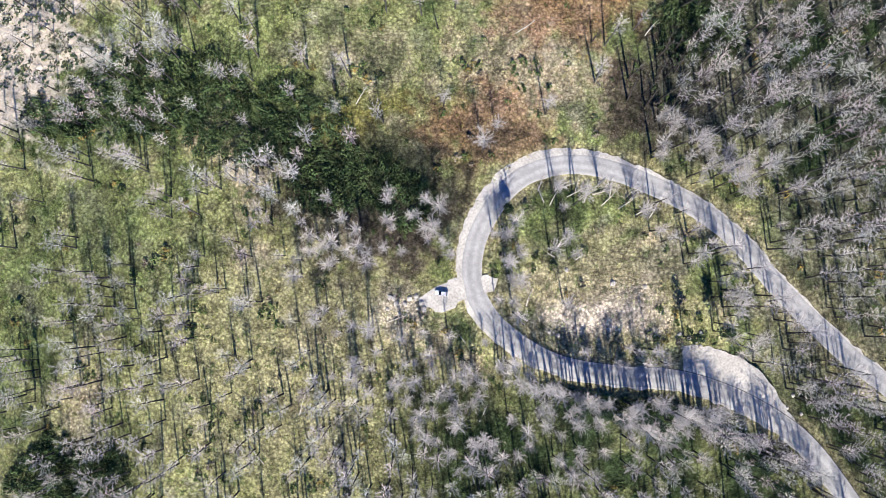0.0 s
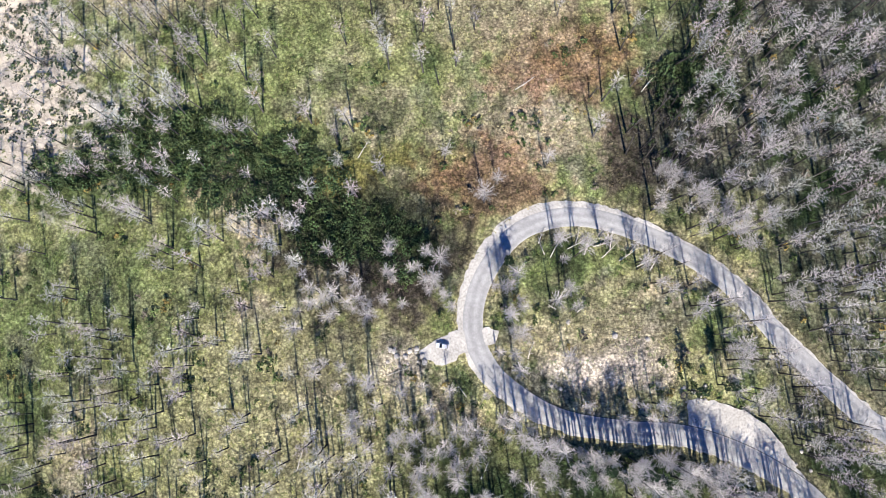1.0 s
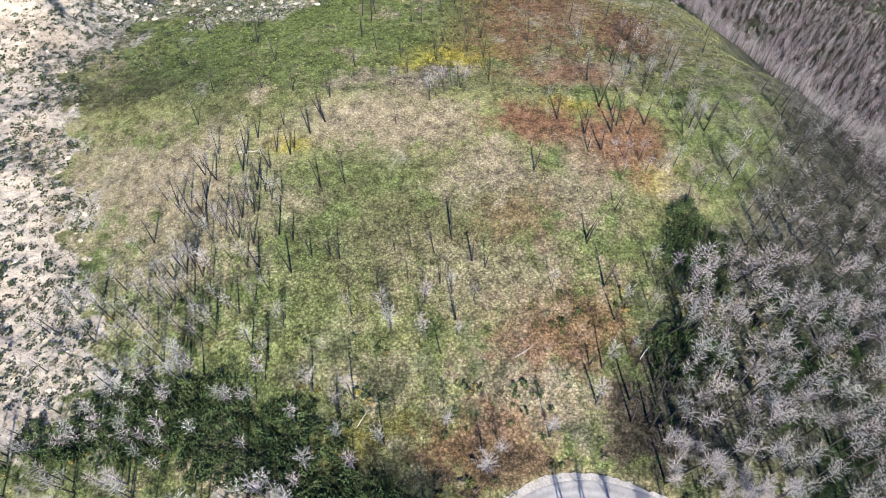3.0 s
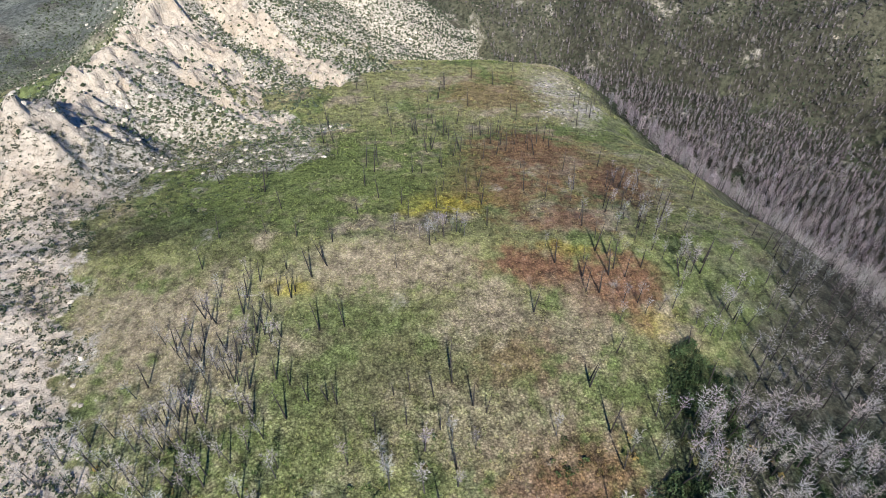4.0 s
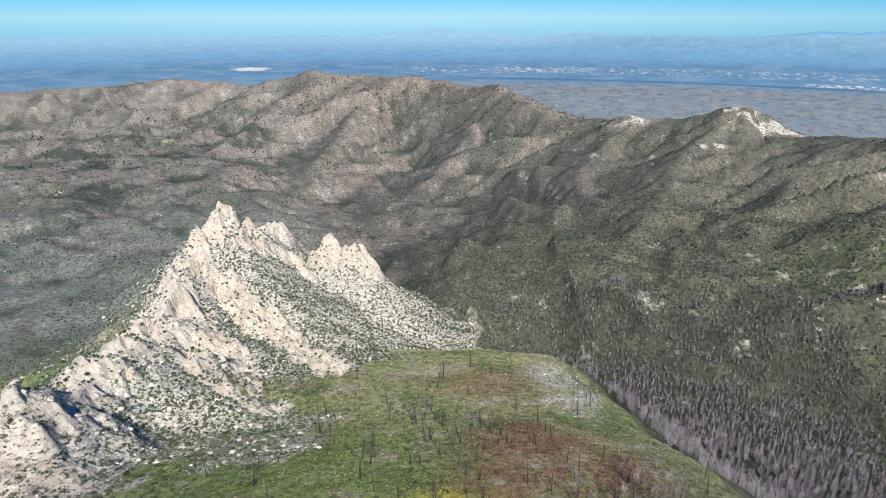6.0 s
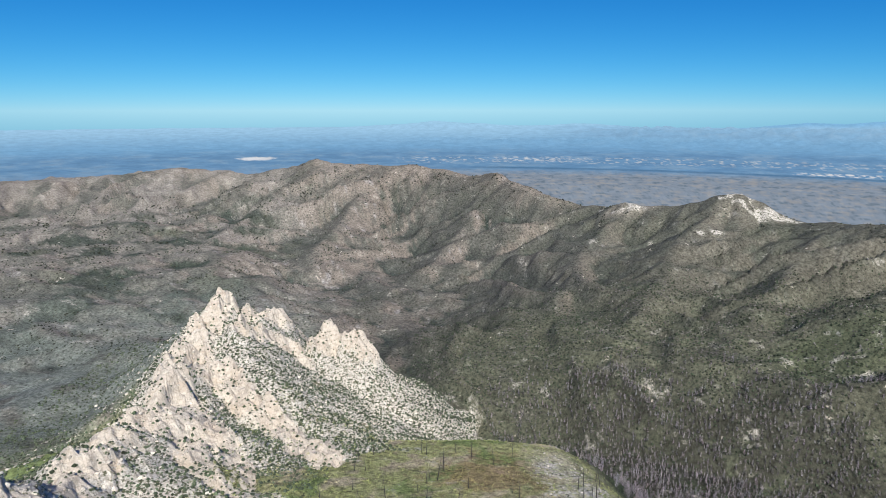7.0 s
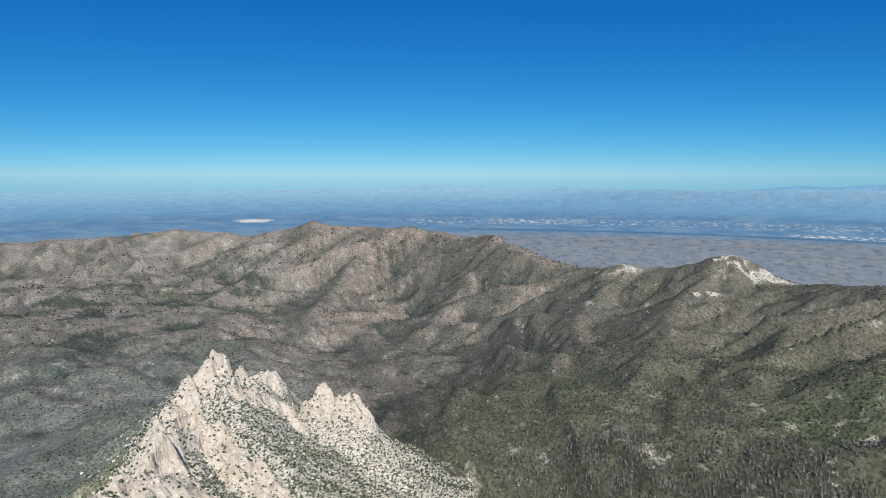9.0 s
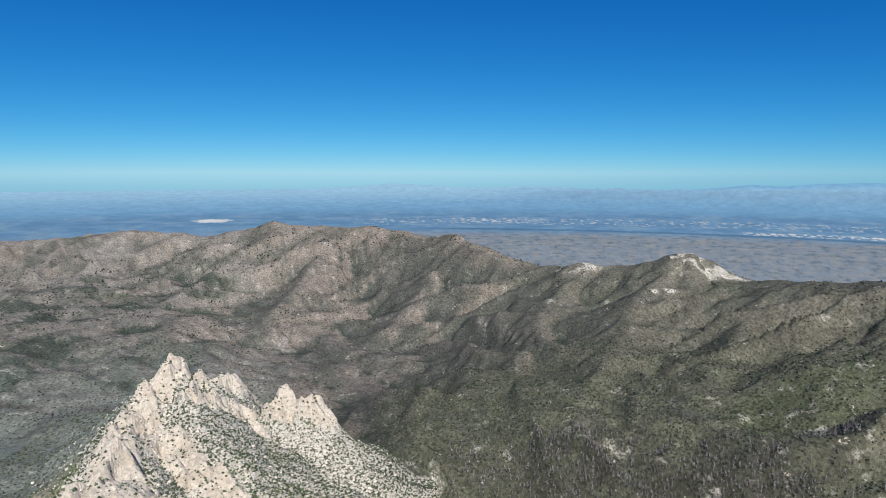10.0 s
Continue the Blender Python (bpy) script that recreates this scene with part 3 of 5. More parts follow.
# patches: kind, x, y, half width, half length, strength
# blackish patches near (-25, 42) and (80, 77): char and tree shadows as colour
PATCHES = (
    ("green", -40, 110, 70, 60, .45), ("green", -85, 171, 26, 16, .9), ("green", -40, 179, 28, 16, .8), ("green", 128, 200, 28, 34, .95), ("grass", -66, 330, 60, 60, .9),
    ("grass", 10, 325, 50, 50, .7), ("olive", 10, 150, 50, 36, .8), ("green", -110, 20, 40, 40, .5), ("olive", -70, -30, 70, 60, .6),
    ("dark", -98, 72, 34, 17, .95), ("dark", -62, 64, 26, 14, .9), ("dark", -130, 66, 22, 10, .8), ("dark", 90, 98, 16, 14, .9), ("dark", 100, 139, 14, 22, .8),
    ("dark", -130, -62, 22, 14, .8), ("olive", -136, 229, 44, 30, .8), ("grass", -100, 310, 60, 60, .8), ("char_shade", -30, 48, 32, 24, .65), ("char_shade", 78, 74, 20, 22, .8), ("dark", -22, 50, 24, 20, .5),
    ("tan", -34, 213, 26, 18, .95), ("tan", -7, 211, 20, 14, .9), ("tan", -132, 180, 46, 30, .9), ("tan", -67, 163, 16, 12, .7), ("tan", 36, 84, 26, 18, .9), ("tan", 20, 185, 18, 14, .8),
    ("straw", 55, 170, 18, 16, .7), ("tan", 54, 2, 26, 16, .8), ("tan", -40, -20, 46, 40, .35), ("earth", 54, -3, 17, 5, 1), ("earth", 66, 3, 9, 5, .8), ("earth", 72, -8, 5, 3, .9), ("earth", -14, -4, 10, 8, .7),
    ("rust", 46, 108, 24, 20, .75), ("rust", 76, 200, 20, 16, .75), ("rust", 38, 211, 16, 9, .75), ("rust", 46, 350, 34, 46, .75), ("rust", 104, 296, 22, 26, .8), ("rust", 15, 61, 22, 14, .7),
    ("rust", 36, 490, 40, 40, .5), ("rust", 60, 250, 26, 14, .5), ("yellow", 0, 266, 19, 13, .75), ("yellow", -18, 257, 10, 6, .7), ("yellow", -71, 197, 9, 5, .6), ("yellow", -34, 62, 9, 9, .25),
    ("yellow", 56, 223, 12, 6, .6), ("yellow", -20, 71, 8, 6, .25), ("earth", 97, 514, 26, 40, .5), ("earth", 104, 443, 14, 34, .4),
    ("rust", 70, 330, 40, 60, .5), ("rust", 20, 300, 30, 30, .4), ("straw", -20, 150, 40, 20, .4), ("yellow", 90, 180, 10, 10, .5), ("yellow", 95, 120, 6, 8, .6),
    ("dark", -145, 250, 48, 20, .55), ("char_shade", -165, 240, 30, 12, .4), ("dark", -10, 158, 80, 28, .42), ("dark", -105, 228, 26, 16, .45), ("yellow", 2, 268, 22, 12, .8), ("rust", 45, 214, 22, 10, .8), ("rust", 81, 197, 16, 20, .8), ("rust", 62, 250, 26, 12, .6), ("rust", 30, 285, 30, 22, .6),
    ("tan", -34, 214, 30, 15, .8), ("grass", -60, 300, 60, 60, .7), ("grass", -75, 265, 34, 30, .6), ("green", -85, 150, 30, 14, .5), ("tan", 55, 170, 22, 22, .6), ("green", 135, 215, 26, 40, .9), ("green", 60, 16, 24, 9, .5), ("earth", 56, -4, 20, 4, 1), ("green", -110, 95, 60, 40, .5),
    ("tan", -108, 150, 32, 40, .75), ("tan", 20, 128, 34, 16, .6), ("rust", 30, 160, 20, 12, .4), ("char_shade", -22, 38, 34, 18, .75), ("char_shade", 80, 80, 18, 18, .9), ("char_shade", 20, 56, 16, 8, .5), ("dark", -130, 15, 30, 30, .35),
    ("char_shade", -20, 32, 30, 20, .9), ("dark", -26, 44, 24, 12, .6), ("tan", 60, 12, 20, 9, .5), ("earth", 62, -2, 14, 4, .9),
)


def cover(x, y, dz, side):
    """The base colour of what grows on the ground, and how rocky it is. dz: how hollow the ground is; side: how far it
    rises to the east. Both also put shade into the far slopes' colour.
    """
    R = np.hypot(x, y)
    col = lambda k: np.array(PALETTE[k])[None, :]
    put = lambda c, k, w: c + (col(k) - c) * np.clip(w, 0, 1)[:, None]
    n4 = fbm(x / 4.5, y / 4.5, 2, 109)
    n1, n2, n3 = fbm(x / 38, y / 38, 4, 101), fbm(x / 14, y / 14, 4, 103), fbm(x / 90, y / 90, 3, 107)
    c = np.repeat(col("olive"), len(x), axis=0)
    c = put(c, "tan", smooth(0.0, 0.35, n1 + 0.4 * n2))
    c = put(c, "green", smooth(0.02, 0.3, n3 + 0.5 * n2))
    n5 = fbm(x / 26, y / 26, 3, 113)
    c = put(c, "dark", 0.7 * smooth(0.08, 0.34, n5 + 0.5 * n2) * smooth(150, 100, y))
    c = put(c, "grey", 0.6 * smooth(0.2, 0.42, -n5 + 0.4 * n2) * smooth(150, 100, y))
    # patches of one kind, with ragged edges
    for k, px, py, rx, ry, w in PATCHES:
        near = np.nonzero((np.abs(x - px) < 4 * rx) & (np.abs(y - py) < 4 * ry))[0]
        q = np.hypot((x[near] - px) / rx, (y[near] - py) / ry) + (0.95 * n2 + 0.7 * n1 + 0.6 * n4)[near] * (0.45 if k == "earth" else 1)
        c[near] = put(c[near], k, w * smooth(1.45, 0.45, q))
    # leaf litter and dry brush in the burnt woods
    wood = forest(x, y)
    c = put(c, "grey", 0.5 * wood * smooth(-0.3, 0.3, n2))
    c = put(c, "green", 0.5 * wood * smooth(0.05, 0.35, n1))
    # wood floors darkened below: brush, and the trees' shade put into the colour
    floor_w = smooth(-10, 22, x - np.interp(y, (60, 100, 140, 200, 270, 320, 435, 560, 700, 900), (80, 98, 108, 148, 172, 172, 156, 136, 66, 10))) * smooth(1000, 800, R) * (y > 60)
    c = put(c, "grey", 0.85 * floor_w)
    c = put(c, "dark", (0.4 + 0.5 * smooth(330, 480, R)) * floor_w * smooth(-0.6, 0.0, n1 + 0.3))
    south = smooth(-18, -34, y) * smooth(-40, 10, x) * smooth(-140, -110, y)
    c = put(c, "olive", 0.7 * south)
    c = put(c, "dark", south * (0.6 + 0.4 * smooth(-0.35, 0.15, n2)))
    east = 0.55 * smooth(66, 84, x + 6 * n1) * smooth(44, 52, y) * smooth(140, 120, y) + smooth(108, 124, x) * smooth(-34, -20, y) * smooth(140, 120, y)
    c = put(c, "grey", 0.6 * east)
    c = put(c, "dark", east * (0.3 + 0.45 * smooth(-0.2, 0.3, n2)))
    # verge of the road
    d = near_road(x, y)
    c = put(c, "straw", 0.5 * smooth(9, 6, d + 2 * n2))
    # far slopes: brush, dry grass on the spurs, woods in the gullies
    far = smooth(640, 900, R)
    m1, m2, m3 = fbm(x / 210, y / 210, 5, 121), fbm(x / 60, y / 60, 4, 123), fbm(x / 15, y / 15, 3, 125)
    f = np.repeat(np.array([[0.118, 0.112, 0.09]]), len(x), axis=0)
    mix_f = lambda c0, rgb, w: c0 + (np.array(rgb)[None, :] - c0) * np.clip(w, 0, 1)[:, None]
    f = mix_f(f, (0.19, 0.16, 0.13), smooth(-0.1, 0.4, m1 + 0.6 * m2) * 0.5)
    f = mix_f(f, (0.065, 0.075, 0.04), smooth(0.1, 0.5, -m1 + 0.5 * m2) * 0.4)
    # hollows darker, crests paler: woods and grass, plus shade put into the colour
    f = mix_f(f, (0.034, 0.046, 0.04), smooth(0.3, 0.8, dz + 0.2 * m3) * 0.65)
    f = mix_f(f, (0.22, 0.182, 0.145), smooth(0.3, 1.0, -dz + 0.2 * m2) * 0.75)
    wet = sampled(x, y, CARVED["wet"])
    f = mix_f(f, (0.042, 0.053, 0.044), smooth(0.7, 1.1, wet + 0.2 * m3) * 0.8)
    # sun and shade put in as colour: dark brush facing west, pale grass east
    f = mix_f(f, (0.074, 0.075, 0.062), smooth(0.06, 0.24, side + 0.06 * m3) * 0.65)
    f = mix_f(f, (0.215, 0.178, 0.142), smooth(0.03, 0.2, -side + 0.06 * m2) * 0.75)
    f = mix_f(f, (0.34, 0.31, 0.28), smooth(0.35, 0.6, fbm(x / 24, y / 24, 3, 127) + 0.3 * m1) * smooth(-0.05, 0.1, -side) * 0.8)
    f = mix_f(f, (0.10, 0.102, 0.072), smooth(150, 450, x) * smooth(900, 1100, R) * 0.55)
    f = mix_f(f, (0.13, 0.132, 0.082), smooth(1350, 1000, R) * 0.8 * smooth(-80, 40, x) * smooth(-0.5, 0.1, m2 + 0.3))
    f = mix_f(f, (0.225, 0.20, 0.165), smooth(-200, -700, x) * smooth(1500, 1900, R) * smooth(-0.3, 0.3, m1 + 0.5 * m2) * 0.75)
    f = mix_f(f, (0.032, 0.045, 0.032), smooth(-250, -600, x) * smooth(2500, 2000, R) * smooth(0.08, 0.24, fbm(x / 170, y / 110, 5, 129) + 0.2 * m3 + 0.12 * dz) * 0.8)
    f = mix_f(f, (0.13, 0.12, 0.09), smooth(150, 400, x) * smooth(850, 1000, R) * smooth(1500, 1250, R) * smooth(-0.2, 0.3, m2) * 0.7)
    f = mix_f(f, (0.065, 0.07, 0.045), smooth(180, 420, x) * smooth(1300, 950, R) * 0.3 * smooth(-0.1, 0.3, m2))
    f = mix_f(f, (0.27, 0.235, 0.18), smooth(1.3, 0.6, np.hypot((x - 480) / 90, (y - 1620) / 50) + 0.4 * m2) * 0.6)
    # haze put into the colour as a slight blue; lighter westward and farther out
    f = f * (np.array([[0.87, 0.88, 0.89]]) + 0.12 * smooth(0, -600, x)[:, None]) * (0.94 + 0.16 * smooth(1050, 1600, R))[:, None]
    f = mix_f(f, (0.175, 0.19, 0.16), smooth(-200, -330, x) * smooth(1700, 1100, R) * smooth(-0.6, 0.1, m2) * 0.85)
    f = mix_f(f, (0.07, 0.088, 0.042), smooth(1.2, 0.7, np.hypot((x - 540) / 110, (y - 835) / 55) + 0.3 * m2) * 0.45)
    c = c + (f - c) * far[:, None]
    c = put(c, "litter", 1.1 * wood_chance(x, y))
    rock = rockiness(x, y)
    rock = np.maximum(rock, 0.38 * smooth(0.25, 0.6, fbm(x / 30, y / 30, 4, 131)) * smooth(700, 900, R) * smooth(2700, 2300, R))
    rock = rock * (1 + 0.2 * smooth(330, 240, y) * smooth(-100, -130, x))
    return c, rock


def wood_chance(x, y):
    """How thick the burnt woods stand on the slopes to the east and in the valley."""
    R = np.hypot(x, y)
    n = fbm(x / 60, y / 60, 4, 311)
    angle = np.degrees(np.arctan2(x, y))
    edge = np.interp(y, (100, 140, 200, 270, 320, 435, 560, 700, 900), (100, 105, 146, 172, 178, 166, 140, 66, 0))
    w = smooth(edge - 6, edge + 22, x + 12 * n)
    reach = 890 + 50 * smooth(320, 120, x)
    w = w * smooth(reach + 60, reach - 60, R + 110 * n) * (angle < 60)
    open_ = smooth(0.2, 0.45, fbm(x / 40, y / 40, 3, 313))
    keep = np.where((y > 135) | (x > 175), 1.0, 0.0) * (1 - 0.68 * smooth(edge + 80, edge + 25, x) * (y > 230))
    return w * keep * (0.85 - 0.72 * open_) * (0.55 + 0.45 * smooth(120, 260, x))


def forest(x, y):
    """How thick the dead woods stand, 0..1."""
    edge = 60 + 14 * fbm(x / 40, y / 40, 3, 151)
    right = smooth(edge + 40, edge + 75, x + 0.0 * y) * smooth(760, 560, np.hypot(x - 150, y - 80))
    return np.clip(right, 0, 1)


# ---- the ground, one sheet to the horizon ----
rings = [0.5]
while rings[-1] < 3300:
    rings.append(rings[-1] + max(1.6, min(0.0047 * rings[-1], 4.2) if rings[-1] < 1050 else 0.0072 * rings[-1]))
rings = np.array(rings)
az = np.radians(np.concatenate([np.arange(-44, 44, 0.19), np.arange(44, 80, 0.6), np.arange(80, 280, 1.6), np.arange(280, 316, 0.6)]))
gx = (rings[:, None] * np.sin(az)[None]).ravel()
gy = (rings[:, None] * np.cos(az)[None]).ravel()
gz = height(gx, gy)
# hollows gather brush and take painted shade: height against its surroundings
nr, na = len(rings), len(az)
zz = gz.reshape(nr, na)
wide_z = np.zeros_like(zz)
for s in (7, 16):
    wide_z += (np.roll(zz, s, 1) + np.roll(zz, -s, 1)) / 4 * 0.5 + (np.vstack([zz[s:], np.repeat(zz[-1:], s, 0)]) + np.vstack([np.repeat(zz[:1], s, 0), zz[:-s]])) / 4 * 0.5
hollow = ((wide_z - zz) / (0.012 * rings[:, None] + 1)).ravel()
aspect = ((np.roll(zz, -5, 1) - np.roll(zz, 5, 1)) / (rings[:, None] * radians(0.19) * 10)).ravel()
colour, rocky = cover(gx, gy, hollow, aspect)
# ground under the near brush darkened: litter, and shade between bushes, in the colour
colour = colour * (1 - 0.06 * smooth(450, 300, np.hypot(gx, gy)))[:, None]
i, j = np.meshgrid(np.arange(nr - 1), np.arange(na), indexing="ij")
j2 = (j + 1) % na
quads = np.stack([i * na + j, (i + 1) * na + j, (i + 1) * na + j2, i * na + j2], -1).reshape(-1, 4)[:, ::-1]
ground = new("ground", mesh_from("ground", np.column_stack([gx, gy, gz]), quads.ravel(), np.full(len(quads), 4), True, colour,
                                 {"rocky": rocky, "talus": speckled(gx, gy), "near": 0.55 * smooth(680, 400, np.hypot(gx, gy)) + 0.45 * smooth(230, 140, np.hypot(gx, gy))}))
# bare rock is faceted, soil is smooth
ground.data.polygons.foreach_set("use_smooth", ~((rocky[quads].mean(1) > 0.35) & (np.hypot(gx, gy)[quads[:, 0]] < 1050)))
ground.data.materials.append(M_GROUND)
tagged(ground, "mountain ground of scrub, dry grass and pale granite crags", "ground", kind="structure")


# ---- far plain and ranges on the horizon: blue haze put in as colour and glow ----
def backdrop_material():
    m, nodes, links, b = material("painted_haze", 1.0, 0.0)
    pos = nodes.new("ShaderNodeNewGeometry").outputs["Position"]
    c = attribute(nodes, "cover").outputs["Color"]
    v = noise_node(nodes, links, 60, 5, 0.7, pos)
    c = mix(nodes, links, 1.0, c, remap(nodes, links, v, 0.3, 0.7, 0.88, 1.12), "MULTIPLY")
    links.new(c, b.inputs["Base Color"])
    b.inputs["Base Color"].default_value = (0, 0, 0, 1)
    # emission over the whole sheet stands in for bright hazy air
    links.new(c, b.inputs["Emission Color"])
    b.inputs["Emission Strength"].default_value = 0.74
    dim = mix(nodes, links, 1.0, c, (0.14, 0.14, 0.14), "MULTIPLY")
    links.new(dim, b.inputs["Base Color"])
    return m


brings = np.concatenate([np.arange(2450, 3000, 9.0), np.arange(3000, 4500, 24.0), np.arange(4500, 4880, 10.0)])
baz = np.radians(np.concatenate([np.arange(-42, 42, 0.14), np.arange(42, 318, 2.0)]))
bx, by = (brings[:, None] * np.sin(baz)[None]).ravel(), (brings[:, None] * np.cos(baz)[None]).ravel()
BR = np.hypot(bx, by)
bdeg = np.degrees(np.arctan2(bx, by))
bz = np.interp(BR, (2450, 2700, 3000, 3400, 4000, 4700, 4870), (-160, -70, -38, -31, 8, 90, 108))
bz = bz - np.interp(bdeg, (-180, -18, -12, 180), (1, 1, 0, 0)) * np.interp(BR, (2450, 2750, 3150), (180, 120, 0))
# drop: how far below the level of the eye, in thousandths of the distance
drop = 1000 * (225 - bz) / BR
ragg = ridged(bx / 200, by / 150, 4, 161) - 0.5
rim = np.interp(bdeg, (-180, -40, -9, -5.5, -3, -1, 1, 3.5, 5.5, 9, 11, 12, 14, 16, 24, 26.5, 28.5, 31, 33.5, 37, 180),
                (0, 0, 0, 14, 26, 44, 30, 24, 10, 14, 26, 26, 16, 0, 0, 18, 38, 30, 50, 56, 0)) + 5 * fbm(bdeg / 1.6, bdeg * 0, 4, 163)
bz = bz + smooth(4700, 4850, BR) * rim
# the nearer range in the east, and low rises before it
bz = bz + smooth(4280, 4420, BR) * smooth(4720, 4560, BR) * smooth(8, 15, bdeg) * (34 + 46 * ragg)
bz = bz + smooth(4050, 4150, BR) * smooth(4400, 4250, BR) * smooth(-8, 2, bdeg) * (8 + 40 * ragg)
grain = fbm(bdeg / 0.8, drop / 3.0, 5, 165, 0.65)
patch = fbm(bdeg / 3.0, drop / 6, 4, 167, 0.6)
spot = fbm(bdeg / 0.45, drop / 1.4, 3, 169, 0.6)
east = smooth(-10, 2, bdeg)
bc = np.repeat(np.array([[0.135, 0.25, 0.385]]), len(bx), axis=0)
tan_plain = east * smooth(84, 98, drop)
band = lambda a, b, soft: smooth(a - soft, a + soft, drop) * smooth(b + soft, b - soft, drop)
# distance tints: haze, and the east range's lit crests, put into the colour
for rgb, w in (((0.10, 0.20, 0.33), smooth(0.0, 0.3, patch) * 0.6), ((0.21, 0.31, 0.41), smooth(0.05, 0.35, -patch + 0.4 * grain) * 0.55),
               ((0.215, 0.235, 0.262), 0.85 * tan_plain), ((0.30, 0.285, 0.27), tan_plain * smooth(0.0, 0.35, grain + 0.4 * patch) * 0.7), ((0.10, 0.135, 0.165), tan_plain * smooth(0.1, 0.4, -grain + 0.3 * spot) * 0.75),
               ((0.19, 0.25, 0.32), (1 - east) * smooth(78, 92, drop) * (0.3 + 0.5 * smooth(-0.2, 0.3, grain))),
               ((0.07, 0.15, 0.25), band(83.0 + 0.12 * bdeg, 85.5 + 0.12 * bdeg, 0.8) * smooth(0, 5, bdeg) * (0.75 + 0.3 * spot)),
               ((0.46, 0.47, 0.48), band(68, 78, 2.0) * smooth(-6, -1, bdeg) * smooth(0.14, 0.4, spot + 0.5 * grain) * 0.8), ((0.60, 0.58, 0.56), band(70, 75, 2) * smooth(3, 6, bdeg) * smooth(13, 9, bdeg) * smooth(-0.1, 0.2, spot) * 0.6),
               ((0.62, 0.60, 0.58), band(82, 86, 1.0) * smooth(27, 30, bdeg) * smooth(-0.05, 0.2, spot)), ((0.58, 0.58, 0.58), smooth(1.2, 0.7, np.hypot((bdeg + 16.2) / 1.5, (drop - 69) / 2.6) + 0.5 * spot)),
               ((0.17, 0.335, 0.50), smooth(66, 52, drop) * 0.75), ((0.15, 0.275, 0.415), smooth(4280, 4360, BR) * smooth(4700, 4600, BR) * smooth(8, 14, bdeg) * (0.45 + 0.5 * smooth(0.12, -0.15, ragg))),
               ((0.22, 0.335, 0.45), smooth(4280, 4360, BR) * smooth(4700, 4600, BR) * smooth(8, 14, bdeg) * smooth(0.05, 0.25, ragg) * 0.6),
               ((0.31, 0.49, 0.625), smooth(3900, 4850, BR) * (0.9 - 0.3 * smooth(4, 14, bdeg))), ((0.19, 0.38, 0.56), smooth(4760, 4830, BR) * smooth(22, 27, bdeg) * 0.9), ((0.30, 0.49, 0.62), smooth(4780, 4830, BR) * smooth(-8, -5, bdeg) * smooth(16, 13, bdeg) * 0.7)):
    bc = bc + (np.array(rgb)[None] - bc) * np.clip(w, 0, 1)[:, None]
nb, nc = len(brings), len(baz)
i, j = np.meshgrid(np.arange(nb - 1), np.arange(nc), indexing="ij")
j2 = (j + 1) % nc
quads = np.stack([i * nc + j, (i + 1) * nc + j, (i + 1) * nc + j2, i * nc + j2], -1).reshape(-1, 4)[:, ::-1]
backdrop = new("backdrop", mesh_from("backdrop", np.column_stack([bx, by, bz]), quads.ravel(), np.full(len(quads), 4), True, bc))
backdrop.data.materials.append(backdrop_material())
tagged(backdrop, "glowing desert plain and far ranges, blue haze in the colour", "distant plain", kind="structure")

# ---- road and gravel ----


def ribbon(line, left, right, lift, thick):
    """A strip along a line, with thickness. left and right: widths, numbers or arrays."""
    p = np.asarray(line)
    t = np.gradient(p, axis=0)
    t /= np.linalg.norm(t, axis=1)[:, None]
    nrm = np.column_stack([-t[:, 1], t[:, 0]])
    a, b = p + nrm * np.broadcast_to(left, len(p))[:, None], p - nrm * np.broadcast_to(right, len(p))[:, None]
    n = len(p)
    v = np.vstack([np.column_stack([q, np.full(n, zz)]) for zz in (lift, lift - thick) for q in (a, b)])
    f = []
    for k in range(n - 1):
        for s0, s1 in ((1, 0), (0, 2), (2, 3), (3, 1)):
            f.append((s0 * n + k, s0 * n + k + 1, s1 * n + k + 1, s1 * n + k))
    return v, f


def sheet(outline, lift, thick):
    """A flat slab with that outline."""
    n = len(outline)
    s = Soup()
    s.add([(x, y, lift) for x, y in outline] + [(x, y, lift - thick) for x, y in outline],
          [tuple(range(n)), tuple(range(2 * n - 1, n - 1, -1))] + [(k, n + k, n + (k + 1) % n, (k + 1) % n) for k in range(n)])
    return s


FINE = spline(ROAD, 1.2)
wob = fbm(np.arange(len(FINE)) / 6, np.zeros(len(FINE)), 3, 201)
spare = fbm(np.arange(len(FINE)) / 2.2, np.zeros(len(FINE)) + 3, 3, 203)
slab = Soup()
tang = np.gradient(FINE, axis=0)
tang /= np.linalg.norm(tang, axis=1)[:, None]
normal = np.column_stack([-tang[:, 1], tang[:, 0]])
COLS = np.linspace(-1, 1, 13)
across = []
for k, q in enumerate(COLS):
    half = 3.55 + 0.14 * wob * np.sign(q)
    edge_drop = 0.06 if abs(q) == 1 else 0.0
    p = FINE + normal * (q * half)[:, None]
    slab.v += [(x, y, 0.14 - 0.05 * q * q - edge_drop) for x, y in p]
    across += [q] * len(p)
nf = len(FINE)
for k in range(len(COLS) - 1):
    for i in range(nf - 1):
        slab.f.append((k * nf + i, k * nf + i + 1, (k + 1) * nf + i + 1, (k + 1) * nf + i)[::-1])
road_mesh = slab.mesh("road", M_ASPHALT, True)
at = road_mesh.attributes.new("across", "FLOAT", "POINT")
at.data.foreach_set("value", np.array(across, np.float32))
road = tagged(new("road", road_mesh), "worn light grey asphalt mountain road in a hairpin", "road", kind="structure")
arc = np.linspace(0, 1, len(FINE))
